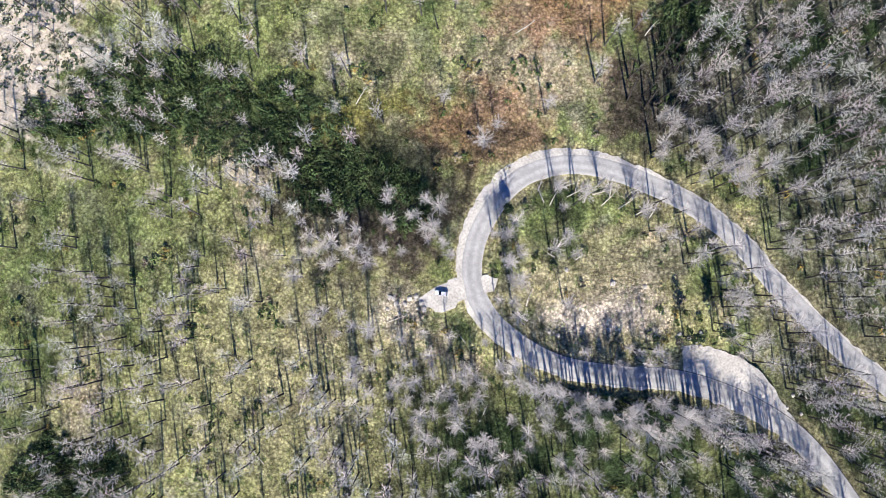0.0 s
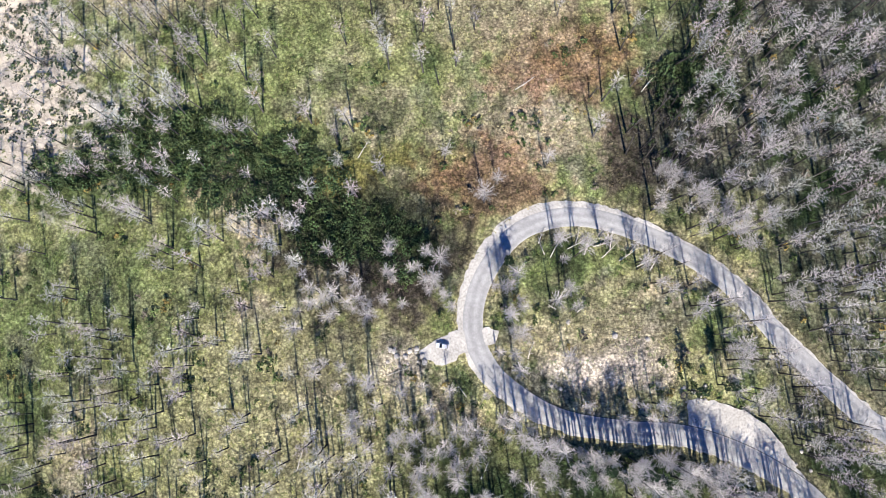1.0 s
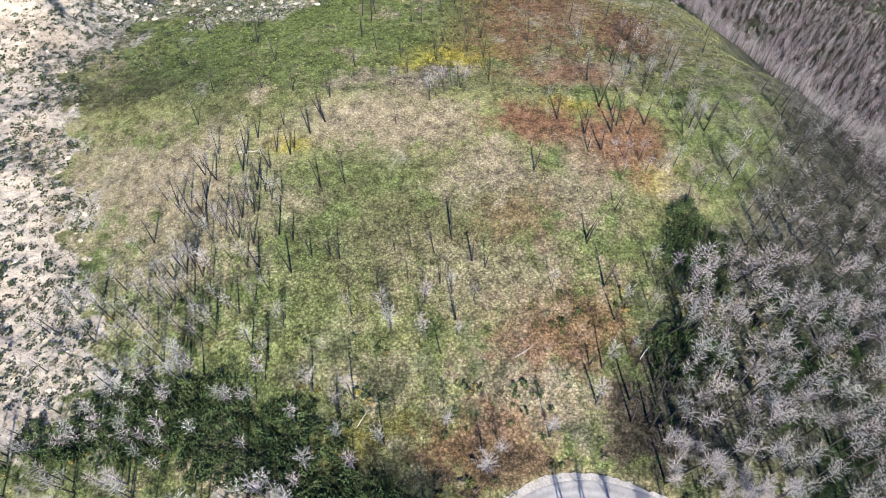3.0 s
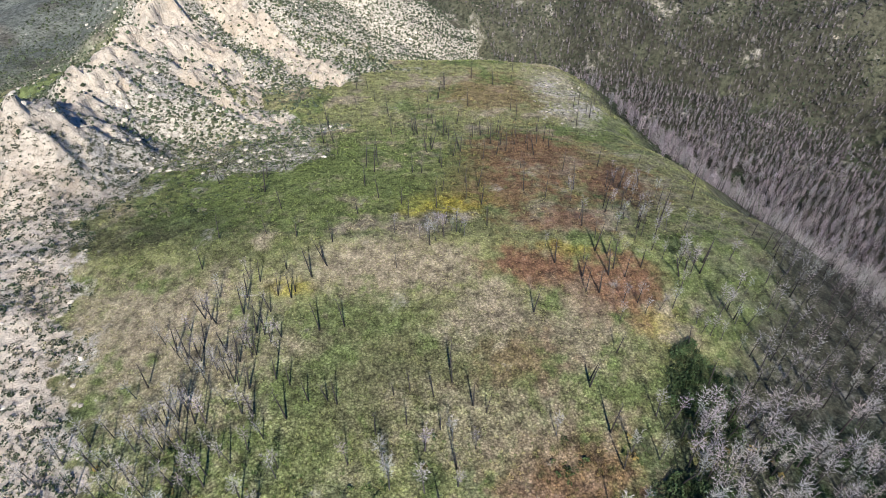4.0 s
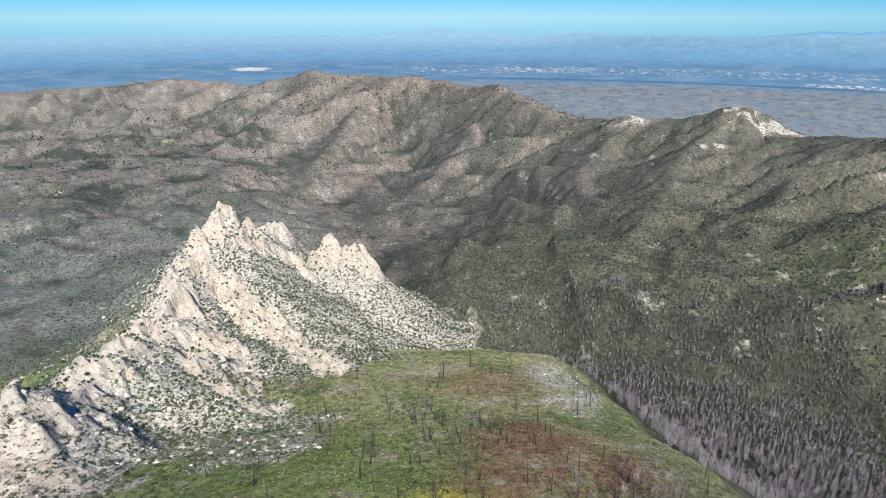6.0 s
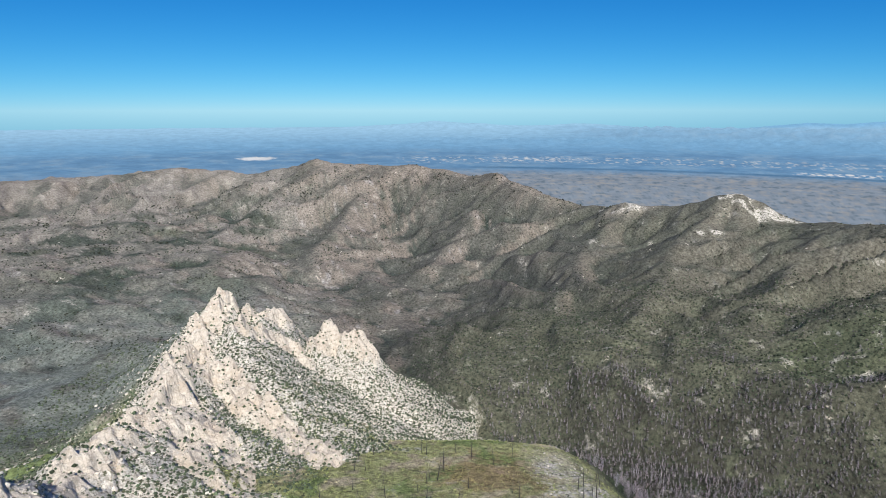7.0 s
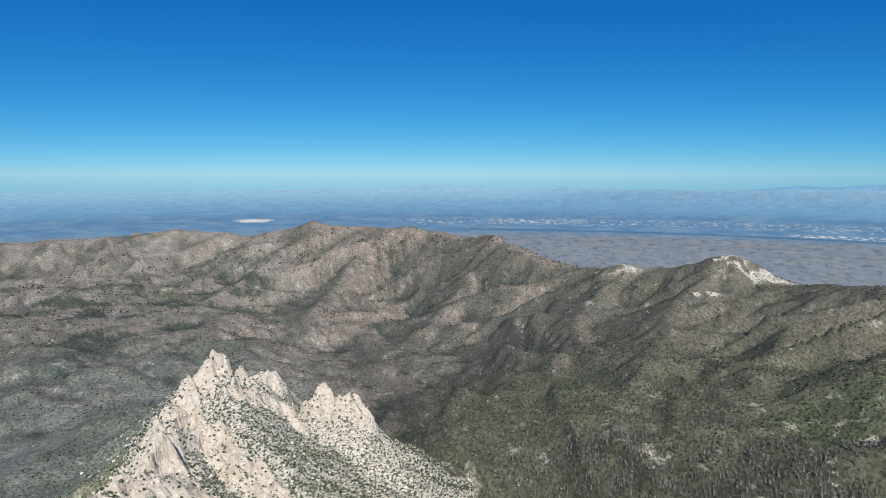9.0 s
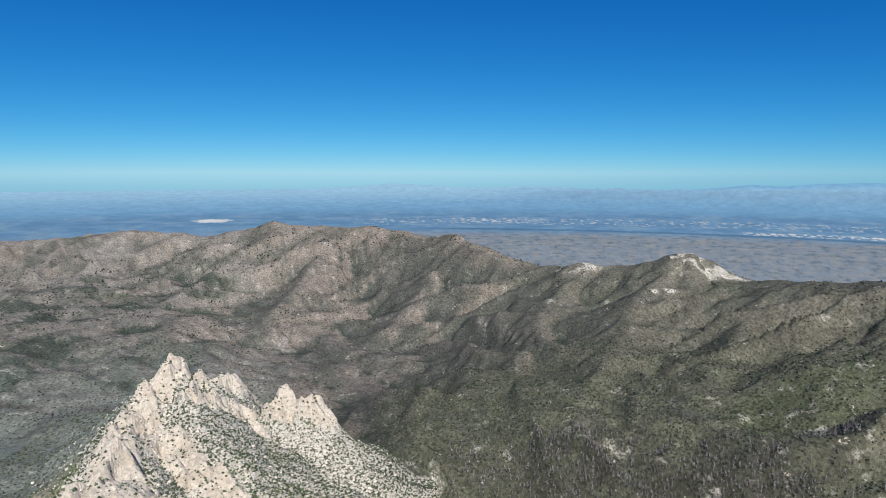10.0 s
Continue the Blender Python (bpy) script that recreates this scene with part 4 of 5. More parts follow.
outer = 3.95 + 0.9 * wob + 1.2 * spare + 2.6 * np.exp(-((arc - 0.46) / 0.11) ** 2)
inner = 3.45 + 0.6 * wob + 0.9 * spare
strip = Soup()
strip.add(*ribbon(FINE, inner, outer, 0.05, 0.5))
tagged(new("gravel_shoulder", strip.mesh("gravel_shoulder", M_GRAVEL)), "pale gravel shoulder along the road", "road shoulder", kind="structure")


def ragged(pts, amount, seed):
    p = spline([*pts, pts[0]], 1.5)[:-1]
    return p + amount * np.column_stack([vnoise(p[:, 0] / 2, p[:, 1] / 2, seed), vnoise(p[:, 0] / 2, p[:, 1] / 2, seed + 1)])


for lot, pts in (("parking", ((9, 2.5), (8.5, 9), (3, 8.5), (-3.5, 5), (-8, 1.5), (-4, -1), (2, -2.2))), ("turnout", ((15, 4), (19, 5.2), (19.6, 9), (15, 10.5), (14, 8))),
                 ("gravel_lot", ((84, -22), (84, -13), (90, -12.5), (98, -15), (106, -18.5), (113, -25), (120, -36), (128, -46), (120, -41), (108, -33)))):
    tagged(new(lot, sheet(ragged(pts, 0.7, 211), 0.09, 0.5).mesh(lot, M_GRAVEL)), "bare pale gravel pull-out beside the road", "gravel lot", kind="structure")

lower = FINE[int(len(FINE) * 0.62):]
strip = Soup()
strip.add(*ribbon(lower, 3.62, -3.38, 0.135, 0.3))
tagged(new("road_edge", strip.mesh("road_edge", plain("tar", (0.06, 0.06, 0.06), 0.8, 0.3, 0.4))), "dark tar joint along the road's edge", "road edge", kind="structure")

# ---- trees ----
TREE_RNG = random.Random(3)


def dead_tree(tall, limbs, twigs, spread, seed, low=0.38, fine=0.04, split=None, limb=1.0):
    """Charred trunk and bleached crown of a burnt pine: (trunk, crown) soups."""
    r = random.Random(seed)
    trunk, crown = Soup(), Soup()
    bend = Vector((r.uniform(-0.4, 0.4), r.uniform(-0.4, 0.4), 0))
    spine = [Vector((0, 0, -0.6)), Vector((0, 0, tall * 0.3)) + bend * 0.3, Vector((0, 0, tall * 0.65)) + bend, Vector((0, 0, tall)) + bend * 1.6]
    trunk.tube(spine, (0.31, 0.25, 0.17, 0.04), 6)

    def at(h):
        hs = (0, 0.3, 0.65, 1.0)
        k = 0 if h < 0.3 else 1 if h < 0.65 else 2
        return spine[k].lerp(spine[k + 1], (h - hs[k]) / (hs[k + 1] - hs[k]))

    for n in range(limbs):
        h = low + (1.01 - low) * (n + r.random()) / limbs
        a = n * 2.4 + r.uniform(-0.5, 0.5)
        reach = spread * (0.35 + 0.65 * math.sin(math.pi * min(1, 0.25 + 0.75 * (1 - (h - low) / (1 - low))))) * r.uniform(0.6, 1.15)
        out = Vector((math.cos(a), math.sin(a), 0))
        if split is not None:
            crown = Soup()
            split.append(crown)
        p0 = at(h)
        p1 = p0 + out * reach * 0.55 + Vector((0, 0, reach * r.uniform(0.1, 0.35)))
        p2 = p0 + out * reach + Vector((0, 0, reach * r.uniform(0.4, 0.8)))
        crown.spike(p0, p1 + (p1 - p0) * 0.15, 0.07 * limb)
        crown.spike(p1, p2, 0.06 * limb)
        for t in range(twigs):
            s = r.uniform(0.15, 1.0)
            q = p0.lerp(p1, s * 2) if s < 0.5 else p1.lerp(p2, s * 2 - 1)
            side = Vector((-out.y, out.x, 0)) * r.uniform(-1, 1) + Vector((0, 0, r.uniform(-0.1, 1.0))) + out * r.uniform(0.5, 1.1)
            crown.spike(q, q + side * reach * r.uniform(0.2, 0.42), fine)
    return trunk, crown


def live_pine(tall, seed):
    """Trunk and needle crown of a living pine."""
    r = random.Random(seed)
    trunk, crown = Soup(), Soup()
    trunk.tube([(0, 0, -0.5), (0.1, 0, tall * 0.5), (0, 0.1, tall)], (0.28, 0.18, 0.04), 7)
    for n in range(90):
        h = r.uniform(0.42, 1.0)
        reach = 2.6 * (1.12 - h) ** 0.6 * r.uniform(0.3, 1.0) + 0.2
        a = r.uniform(0, 6.28)
        c = Vector((math.cos(a) * reach, math.sin(a) * reach, tall * h))
        for t in range(16):
            d = Vector((r.gauss(0, 1), r.gauss(0, 1), r.gauss(0.3, 0.8))).normalized()
            crown.spike(c, c + d * r.uniform(0.4, 0.9), 0.09)
    return trunk, crown


def clear_of_road(x, y, gap=4.6):
    d = near_road(x, y)
    lot = ((np.hypot((x - 1) / 9, (y - 4) / 6) < 1) | (np.hypot((x - 102) / 20, (y + 24 + 0.55 * (x - 102)) / 8) < 1))
    return (d > gap) & ~lot


def density(x, y):
    """Dead trees to the hundred square metres."""
    n = fbm(x / 22, y / 22, 3, 301)
    out = 0.25 + 0.0 * x
    south = smooth(-6, -22, y + 4 * n) * smooth(-70, -20, x)
    out = np.maximum(out, 2.9 * south)
    east = np.maximum(smooth(58, 82, x + 10 * n) * smooth(28, 44, y - 0.0 * x), smooth(112, 130, x))
    east = np.maximum(east, smooth(105, 125, x + 8 * n) * smooth(-30, 0, y))
    out = np.maximum(out, 3.3 * east * smooth(150, 120, np.where((x < 150) & (y > 130), 200 - x, 0) * 0 + 100))
    grass = smooth(1.15, 0.8, np.hypot((x - 45) / 75, (y - 130) / 75)) * smooth(95, 80, x)
    out = out * (1 - 0.9 * grass)
    for px, py, rx, ry, w in ((-58, 38, 26, 15, 3.0), (-22, 24, 26, 13, 3.2), (85, 52, 22, 7, 4.0), (-105, -20, 50, 45, 1.7), (-125, 62, 40, 22, 1.8), (-85, 100, 40, 34, 1.3), (-110, 125, 34, 34, 1.8), (-20, 105, 30, 20, 0.7),
                              (44, 40, 30, 6, 3.2), (80, 32, 18, 6, 3.2), (23, 14, 8, 20, 2.6), (60, -16, 40, 5, 1.5), (104, 0, 14, 22, 3.0), (92, 20, 12, 10, 2.6), (70, -32, 60, 7, 3.6), (130, -68, 14, 14, 3.4), (45, 18, 10, 8, 0.8),
                              (-30, -25, 30, 30, 1.1), (-90, -55, 60, 25, 1.8)):
        out = np.maximum(out, w * smooth(1.2, 0.6, np.hypot((x - px) / rx, (y - py) / ry) + 0.3 * n))
    inside = smooth(1.1, 0.8, np.hypot((x - 58) / 26, (y - 8) / 13))
    return out * (1 - 0.8 * inside) * (0.75 + 0.5 * n)


def strewn(x0, x1, y0, y1, gap, chance, seed):
    """Random spots on a jittered grid, kept by chance(x, y)."""
    g = np.random.default_rng(seed)
    xs, ys = np.meshgrid(np.arange(x0, x1, gap), np.arange(y0, y1, gap))
    x = xs.ravel() + g.uniform(-0.5, 0.5, xs.size) * gap
    y = ys.ravel() + g.uniform(-0.5, 0.5, xs.size) * gap
    k = g.random(x.size) < chance(x, y)
    return x[k], y[k]


tx, ty = strewn(-175, 175, -95, 135, 3.0, lambda x, y: density(x, y) * 0.125, 5)
# a close row on the bank above the lower leg, whose shadows cross the road
gr = np.random.default_rng(15)
bank = ROAD_LINE[(ROAD_LINE[:, 1] < -8) & (ROAD_LINE[:, 0] < 150)]
bank = bank[bank[:, 0].argsort()]
bx_ = np.linspace(20, 142, 85) + gr.uniform(-1, 1, 85)
by_ = np.interp(bx_, bank[:, 0], bank[:, 1]) - np.where(gr.random(85) < 0.6, gr.uniform(7, 10, 85), gr.uniform(10, 17, 85)) * np.where(bx_ > 100, 1.25, 1.0)
tx, ty = np.concatenate([tx, bx_]), np.concatenate([ty, by_])
k = clear_of_road(tx, ty)
tx, ty = tx[k], ty[k]
tz = height(tx, ty)
order = np.argsort(np.hypot(tx - 35, (ty - 12) * 1.25))
tx, ty, tz = tx[order], ty[order], tz[order]

protos = []
for n in range(7):
    tall = (15.5, 18, 13, 20, 16.5, 11, 19)[n]
    root = new("dead_tree")
    tk, cr = dead_tree(tall, 36 + 2 * n, 12, (2.9, 3.4, 2.7, 3.1, 3.7, 2.5, 2.9)[n], 40 + n, (0.48, 0.5, 0.42, 0.55, 0.45, 0.4, 0.52)[n], 0.033)
    part("trunk", tk, M_CHAR, root, "charred black trunk", True)
    part("crown", cr, M_TWIG, root, "bleached grey bare branches")
    protos.append(root)
NEAR = 300
for n in range(NEAR):
    m = pose(tx[n], ty[n], tz[n], TREE_RNG.gauss(0, 2.5), TREE_RNG.gauss(0, 2.5), TREE_RNG.uniform(0, 360))
    if n < len(protos):
        ob = protos[n]
        ob.matrix_basis = m
    else:
        ob = copy_thing(protos[TREE_RNG.randrange(len(protos))], m)
    s = TREE_RNG.uniform(0.7, 1.1)
    ob.scale = (s, s, s)
    tagged(ob, "burnt dead pine with charred trunk and bleached grey crown", "dead tree", "burnt pines by the road")


def template(trunk, crown, dark=0.14):
    v1, f1 = trunk.arrays()
    v2, f2 = crown.arrays()
    return np.vstack([v1, v2]), np.vstack([f1, f2 + len(v1)]), np.concatenate([np.full(len(v1), dark), np.ones(len(v2))])


def plume(seed, limbs, width):
    """A dead tree for the distance."""
    r = random.Random(seed)
    trunk, crown = Soup(), Soup()
    trunk.spike((0, 0, -0.5), (r.uniform(-.4, .4), r.uniform(-.4, .4), 13.5), 0.24)
    for n in range(limbs):
        h = 3.0 + 10.4 * (n + r.random()) / limbs
        a = n * 2.4 + r.uniform(-0.6, 0.6)
        reach = 2.9 * (1.12 - h / 14) ** 0.7 * r.uniform(0.55, 1.2) + 0.35
        crown.spike((math.cos(a) * reach * 0.2, math.sin(a) * reach * 0.2, h - 0.5), (math.cos(a) * reach, math.sin(a) * reach, h + reach * r.uniform(0.2, 0.9)), width * (1.25 - h / 22))
    return template(trunk, crown)


MID_TREES = [template(*dead_tree(15 + n, 28, 12, 2.8, 90 + n, 0.48, 0.042, None, 0.35)) for n in range(4)]
SLOPE_TREES = [template(*dead_tree(15 + n, 22, 8, 2.5, 190 + n, 0.34, 0.055, None, 0.4)) for n in range(4)]
FAR_TREES = [plume(120 + n, 30, 0.27) for n in range(6)]
GREY = np.array([0.42, 0.39, 0.37])


def tones(n, base, spread, g):
    return base[None] * g.uniform(1 - spread, 1 + spread, (n, 1)) * g.uniform(0.94, 1.06, (n, 3))


g = np.random.default_rng(9)
rest = slice(NEAR, None)
n = len(tx[rest])
woods = scatter("burnt_wood", MID_TREES, tx[rest], ty[rest], tz[rest], g.uniform(0.7, 1.15, n), M_TREES, tones(n, GREY, 0.2, g), 0.04)
tagged(woods, "stand of burnt dead pines with bleached branches", "burnt wood", kind="stuff")


# the burnt woods on the slopes to the east and in the valley
fx, fy = strewn(60, 780, -60, 960, 4.8, wood_chance, 12)
fz = height(fx, fy)
close = np.hypot(fx, fy) < 460
n = int(close.sum())
woods = scatter("hillside_wood", SLOPE_TREES, fx[close], fy[close], fz[close], g.uniform(0.6, 1.0, n), M_TREES, tones(n, GREY * 0.75, 0.4, g), 0.06)
tagged(woods, "bleached burnt pines on the steep slope", "burnt wood", kind="stuff")
fx, fy, fz = fx[~close], fy[~close], fz[~close]
woods = scatter("valley_wood", FAR_TREES, fx, fy, fz, g.uniform(0.8, 1.4, len(fx)) * (1 - 0.45 * smooth(560, 760, np.hypot(fx, fy))), M_TREES, tones(len(fx), np.array([0.215, 0.19, 0.197]), 0.55, g), 0.05)
tagged(woods, "grey burnt forest filling the valley side", "burnt forest", kind="stuff")
print("near trees", len(tx), "far trees", len(fx))

# black snags on the open meadow
snag_protos = []
for n in range(5):
    root = new("snag")
    limbs = []
    tk, cr = dead_tree(12 + n, 7, 3, 1.9, 140 + n, 0.4, 0.07, limbs)
    part("trunk", tk, M_CHAR, root, "charred black trunk", True)
    for limb in limbs:
        part("branch", limb, M_STUB, root)
    snag_protos.append(root)


def snag_chance(x, y):
    out = 0.05 + 0.12 * smooth(0.05, 0.4, fbm(x / 40, y / 40, 3, 321))
    for px, py, rx, ry, w in ((-70, 205, 24, 13, 0.85), (0, 236, 16, 5, 0.9), (80, 215, 40, 24, 0.4), (95, 265, 24, 40, 0.5), (-5, 140, 30, 20, 0.25), (20, 370, 60, 50, 0.3), (-95, 150, 30, 45, 0.6), (-60, 130, 24, 24, 0.3), (-20, 300, 40, 40, 0.2)):
        out = np.maximum(out, w * smooth(1.1, 0.7, np.hypot((x - px) / rx, (y - py) / ry)))
    return out * smooth(165, 130, x) * smooth(-160, -120, x - 0.06 * y) * (rockiness(x, y) < 0.1)


sx, sy = strewn(-150, 160, 75, 560, 7.5, snag_chance, 14)
pick = np.random.default_rng(16).permutation(len(sx))[:260]
print("snags", len(sx))
sx, sy = sx[pick], sy[pick]
ex, ey = strewn(58, 106, 56, 100, 4.6, lambda x, y: 0.75 * smooth(1.1, 0.7, np.hypot((x - 82) / 22, (y - 78) / 18)), 17)
sx, sy = np.concatenate([sx, ex]), np.concatenate([sy, ey])
sz = height(sx, sy)
for n in range(len(sx)):
    m = pose(sx[n], sy[n], sz[n], TREE_RNG.gauss(0, 5), TREE_RNG.gauss(0, 5), TREE_RNG.uniform(0, 360))
    if n < len(snag_protos):
        ob = snag_protos[n]
        ob.matrix_basis = m
    else:
        ob = copy_thing(snag_protos[n % 5], m)
    s = TREE_RNG.uniform(0.7, 1.25)
    ob.scale = (s * 1.1, s * 1.1, s * 1.1)
    tagged(ob, "charred black snag standing in the meadow", "dead tree", "snags on the meadow")
# pale clumps on the meadow
cx = np.concatenate([g.normal(-2, 9, 12), g.normal(95, 14, 26), g.normal(84, 8, 5), g.normal(118, 8, 10), g.normal(-92, 17, 46), g.normal(112, 10, 24)])
cy = np.concatenate([g.normal(231, 3, 12), g.normal(255, 26, 26), g.normal(186, 4, 5), g.normal(180, 14, 10), g.normal(148, 28, 46), g.normal(215, 34, 24)])
n = len(cx)
clumps = scatter("meadow_dead_tree", MID_TREES, cx, cy, height(cx, cy), g.uniform(0.55, 0.9, n), M_TREES, tones(n, GREY * 0.9, 0.2, g), 0.06)
tagged(clumps, "bleached dead trees in clumps on the meadow", "dead trees", kind="stuff")

# living pines
for px, py, tall in ((46, -33, 17), (53, -34, 19), (58, -36, 17), (65, -35, 20), (71, -38, 16), (84, -10, 17), (94, -8, 16), (88, -38, 15), (23, 33, 9), (105, -52, 15), (112, -58, 14)):
    root = new("pine")
    tk, cr = live_pine(tall, int(px * 7 + py))
    part("trunk", tk, M_CHAR, root, "", True)
    part("crown", cr, M_NEEDLE, root, "dense dark green needles")
    root.matrix_basis = pose(px, py, float(height(px, py)[0]), 0, 0, px * 31)
    tagged(root, "living dark green pine among burnt trees", "pine tree", "living pines by the road")

# ---- brush ----


def bush(seed, leaves, size):
    """A dome of leaf sprays."""
    r = random.Random(seed)
    v, f = [], []
    for n in range(leaves):
        d = Vector((r.gauss(0, 1), r.gauss(0, 1), abs(r.gauss(0.2, 0.8)))).normalized()
        c = Vector((d.x, d.y, d.z * 0.85)) * r.uniform(0.35, 0.9)
        a = Vector((r.gauss(0, 1), r.gauss(0, 1), r.gauss(0, 0.6))).normalized()
        b = a.cross(d + Vector((0.01, 0, 0))).normalized()
        k = len(v)
        v += [tuple(c + a * size * r.uniform(0.6, 1.2)), tuple(c - a * size * 0.5 + b * size), tuple(c - a * size * 0.5 - b * size * r.uniform(0.5, 1)), tuple(c + d * size * 0.7)]
        f += [(k, k + 1, k + 3), (k + 1, k + 2, k + 3), (k + 2, k, k + 3)]
    return np.array(v, np.float32), np.array(f, np.int32)


def lump(seed, squash=0.7, rough=0.25):
    """A low, uneven clump or stone: a jittered icosahedron."""
    r = random.Random(seed)
    bm = bmesh.new()
    bmesh.ops.create_icosphere(bm, subdivisions=1, radius=1.0)
    v = [(p.co.x * r.uniform(1 - rough, 1 + rough), p.co.y * r.uniform(1 - rough, 1 + rough), p.co.z * squash * r.uniform(1 - rough, 1 + rough)) for p in bm.verts]
    f = [tuple(q.index for q in face.verts) for face in bm.faces]
    bm.free()
    return np.array(v, np.float32), np.array(f, np.int32)


BUSHES = [bush(200 + n, 11, 0.31) for n in range(6)]
SPARSE = [bush(220 + n, 7, 0.4) for n in range(5)]
LUMPS = [lump(240 + n) for n in range(6)]
STONES = [lump(260 + n, 0.75, 0.35) for n in range(8)]


def bush_colours(x, y, g, spread=0.45, soft=0.0):
    c, _ = cover(x, y, np.zeros(len(x)), np.zeros(len(x)))
    lean = g.uniform(0, 1, (len(x), 1))
    green = np.where(lean < 0.3, np.array([[0.45, 0.62, 0.38]]), np.where(lean < 0.7, np.array([[1.05, 1.12, 0.82]]), np.array([[1.38, 1.34, 1.15]])))
    green = green * (1 - soft) + soft * np.array([[0.95, 1.0, 0.85]])
    return c * green * g.uniform(1 - spread, 1 + spread, (len(x), 1))


def near_brush(x, y):
    n = fbm(x / 10, y / 10, 3, 331)
    return np.clip(0.62 + 0.5 * n, 0, 1) * (near_road(x, y) > 5.4) * np.where(rockiness(x, y) > 0.3, 0.3, 1)


for title, area, gap, size, seed, temps in (("roadside_brush", (-165, 170, -85, 125), 1.65, (0.5, 1.15), 21, BUSHES), ("meadow_brush", (-190, 165, 125, 420), 2.1, (0.6, 1.4), 22, SPARSE),
                                            ("hillside_brush", (-190, 330, 420, 700), 4.2, (1.0, 2.2), 23, SPARSE)):
    x, y = strewn(*area, gap, near_brush, seed)
    k = clear_of_road(x, y, 5.2) & (np.degrees(np.abs(np.arctan2(x, np.maximum(y, 1)))) < np.where(y > 125, 46, 180))
    x, y = x[k], y[k]
    c = bush_colours(x, y, g, 0.45 if title == "roadside_brush" else 0.25, 0.0 if title == "roadside_brush" else 0.7)
    ob = scatter(title, temps, x, y, height(x, y) - 0.1, g.uniform(*size, len(x)), M_LEAF, c, 0.15, g.uniform(0.5, 1.0, len(x)))
    tagged(ob, "scrub of green, olive and dry brown bushes", "brush", kind="stuff")
    print(title, len(x))

# taller bushes in patches among the burnt trees
x, y = strewn(-165, 165, -85, 125, 3.2, lambda x, y: np.clip(-0.05 + 1.5 * fbm(x / 18, y / 18, 3, 335), 0, 0.9) * (near_road(x, y) > 7) * (rockiness(x, y) < 0.2), 27)
k = clear_of_road(x, y, 7)
x, y = x[k], y[k]
tall_c = np.where(g.random((len(x), 1)) < 0.75, np.array([[0.06, 0.085, 0.03]]), np.where(g.random((len(x), 1)) < 0.6, np.array([[0.2, 0.15, 0.05]]), np.array([[0.17, 0.14, 0.11]]))) * g.uniform(0.6, 1.5, (len(x), 1))
ob = scatter("tall_brush", [bush(250 + n, 13, 0.36) for n in range(5)], x, y, height(x, y), g.uniform(0.9, 2.0, len(x)), M_LEAF, tall_c, 0.1, g.uniform(0.8, 1.3, len(x)))
tagged(ob, "patches of taller dark green and rusty bushes", "bushes", kind="stuff")
print("tall brush", len(x))

# thick live-oak brush, taller than the rest
def thicket_chance(x, y):
    out = 0.0
    for px, py, rx, ry in ((-98, 72, 34, 16), (-60, 63, 26, 14), (-132, 66, 20, 9), (90, 98, 16, 14), (101, 139, 12, 24), (-130, -62, 22, 14), (-200, 30, 14, 12), (-32, 44, 22, 12), (-12, 36, 12, 10)):
        out = np.maximum(out, smooth(1.15, 0.85, np.hypot((x - px) / rx, (y - py) / ry) + 0.4 * fbm(x / 12, y / 12, 3, 341)))
    return out


x, y = strewn(-180, 130, -90, 270, 2.3, thicket_chance, 31)
c = tones(len(x), np.array([0.06, 0.088, 0.036]), 0.65, g)
ob = scatter("oak_thicket", [bush(230 + n, 34, 0.2) for n in range(5)], x, y, height(x, y), g.uniform(1.4, 2.7, len(x)), M_LEAF, c, 0.1, g.uniform(1.1, 2.1, len(x)))
tagged(ob, "dense thicket of dark green scrub oak", "thicket", kind="stuff")

# scrub dotted over the crags and the slopes beyond
def crag_scrub(x, y):
    ok = (np.degrees(np.abs(np.arctan2(x, y))) < 64)
    rock = rockiness(x, y)
    n = fbm(x / 26, y / 26, 3, 351)
    return ok * np.where(speckled(x, y) > 0.4, np.where(y < 330, np.clip(1.0 + 1.3 * n, 0.3, 1), np.clip(0.85 - 0.62 * rock + 0.8 * n, 0.1, 1)), np.where((x < -100) & (y > 260), 0.3, 0.0))


CLUMPS = []
for n in range(5):
    rc = random.Random(280 + n)
    CLUMPS.append((np.array([(rc.uniform(.7, 1.1), rc.uniform(-.2, .2), .25), (rc.uniform(-.4, .1), rc.uniform(.7, 1), .25), (rc.uniform(-1.1, -.7), rc.uniform(-.3, .2), .25), (rc.uniform(-.1, .3), rc.uniform(-1.1, -.7), .25),
                             (rc.uniform(-.2, .2), rc.uniform(-.2, .2), rc.uniform(.8, 1.1)), (0, 0, -.5)], np.float32), np.array([(0, 1, 4), (1, 2, 4), (2, 3, 4), (3, 0, 4), (1, 0, 5), (2, 1, 5), (3, 2, 5), (0, 3, 5)], np.int32)))
x, y = strewn(-560, 60, 60, 1080, 3.1, crag_scrub, 41)
c = tones(len(x), np.array([0.07, 0.085, 0.05]), 0.45, g)
size = np.minimum(np.exp(g.normal(0.3, 0.35, len(x))), 2.3)
fore = y < 380
ob = scatter("crag_scrub", CLUMPS, x[~fore], y[~fore], height(x[~fore], y[~fore]), 1.05 * size[~fore], M_LEAF, c[~fore], 0.1)
tagged(ob, "dark scrub bushes dotted over the granite crags", "scrub", kind="stuff")
c = np.where(g.random((len(x), 1)) < 0.6, np.array([[0.045, 0.06, 0.032]]), np.array([[0.12, 0.115, 0.075]])) * g.uniform(0.6, 1.5, (len(x), 1))
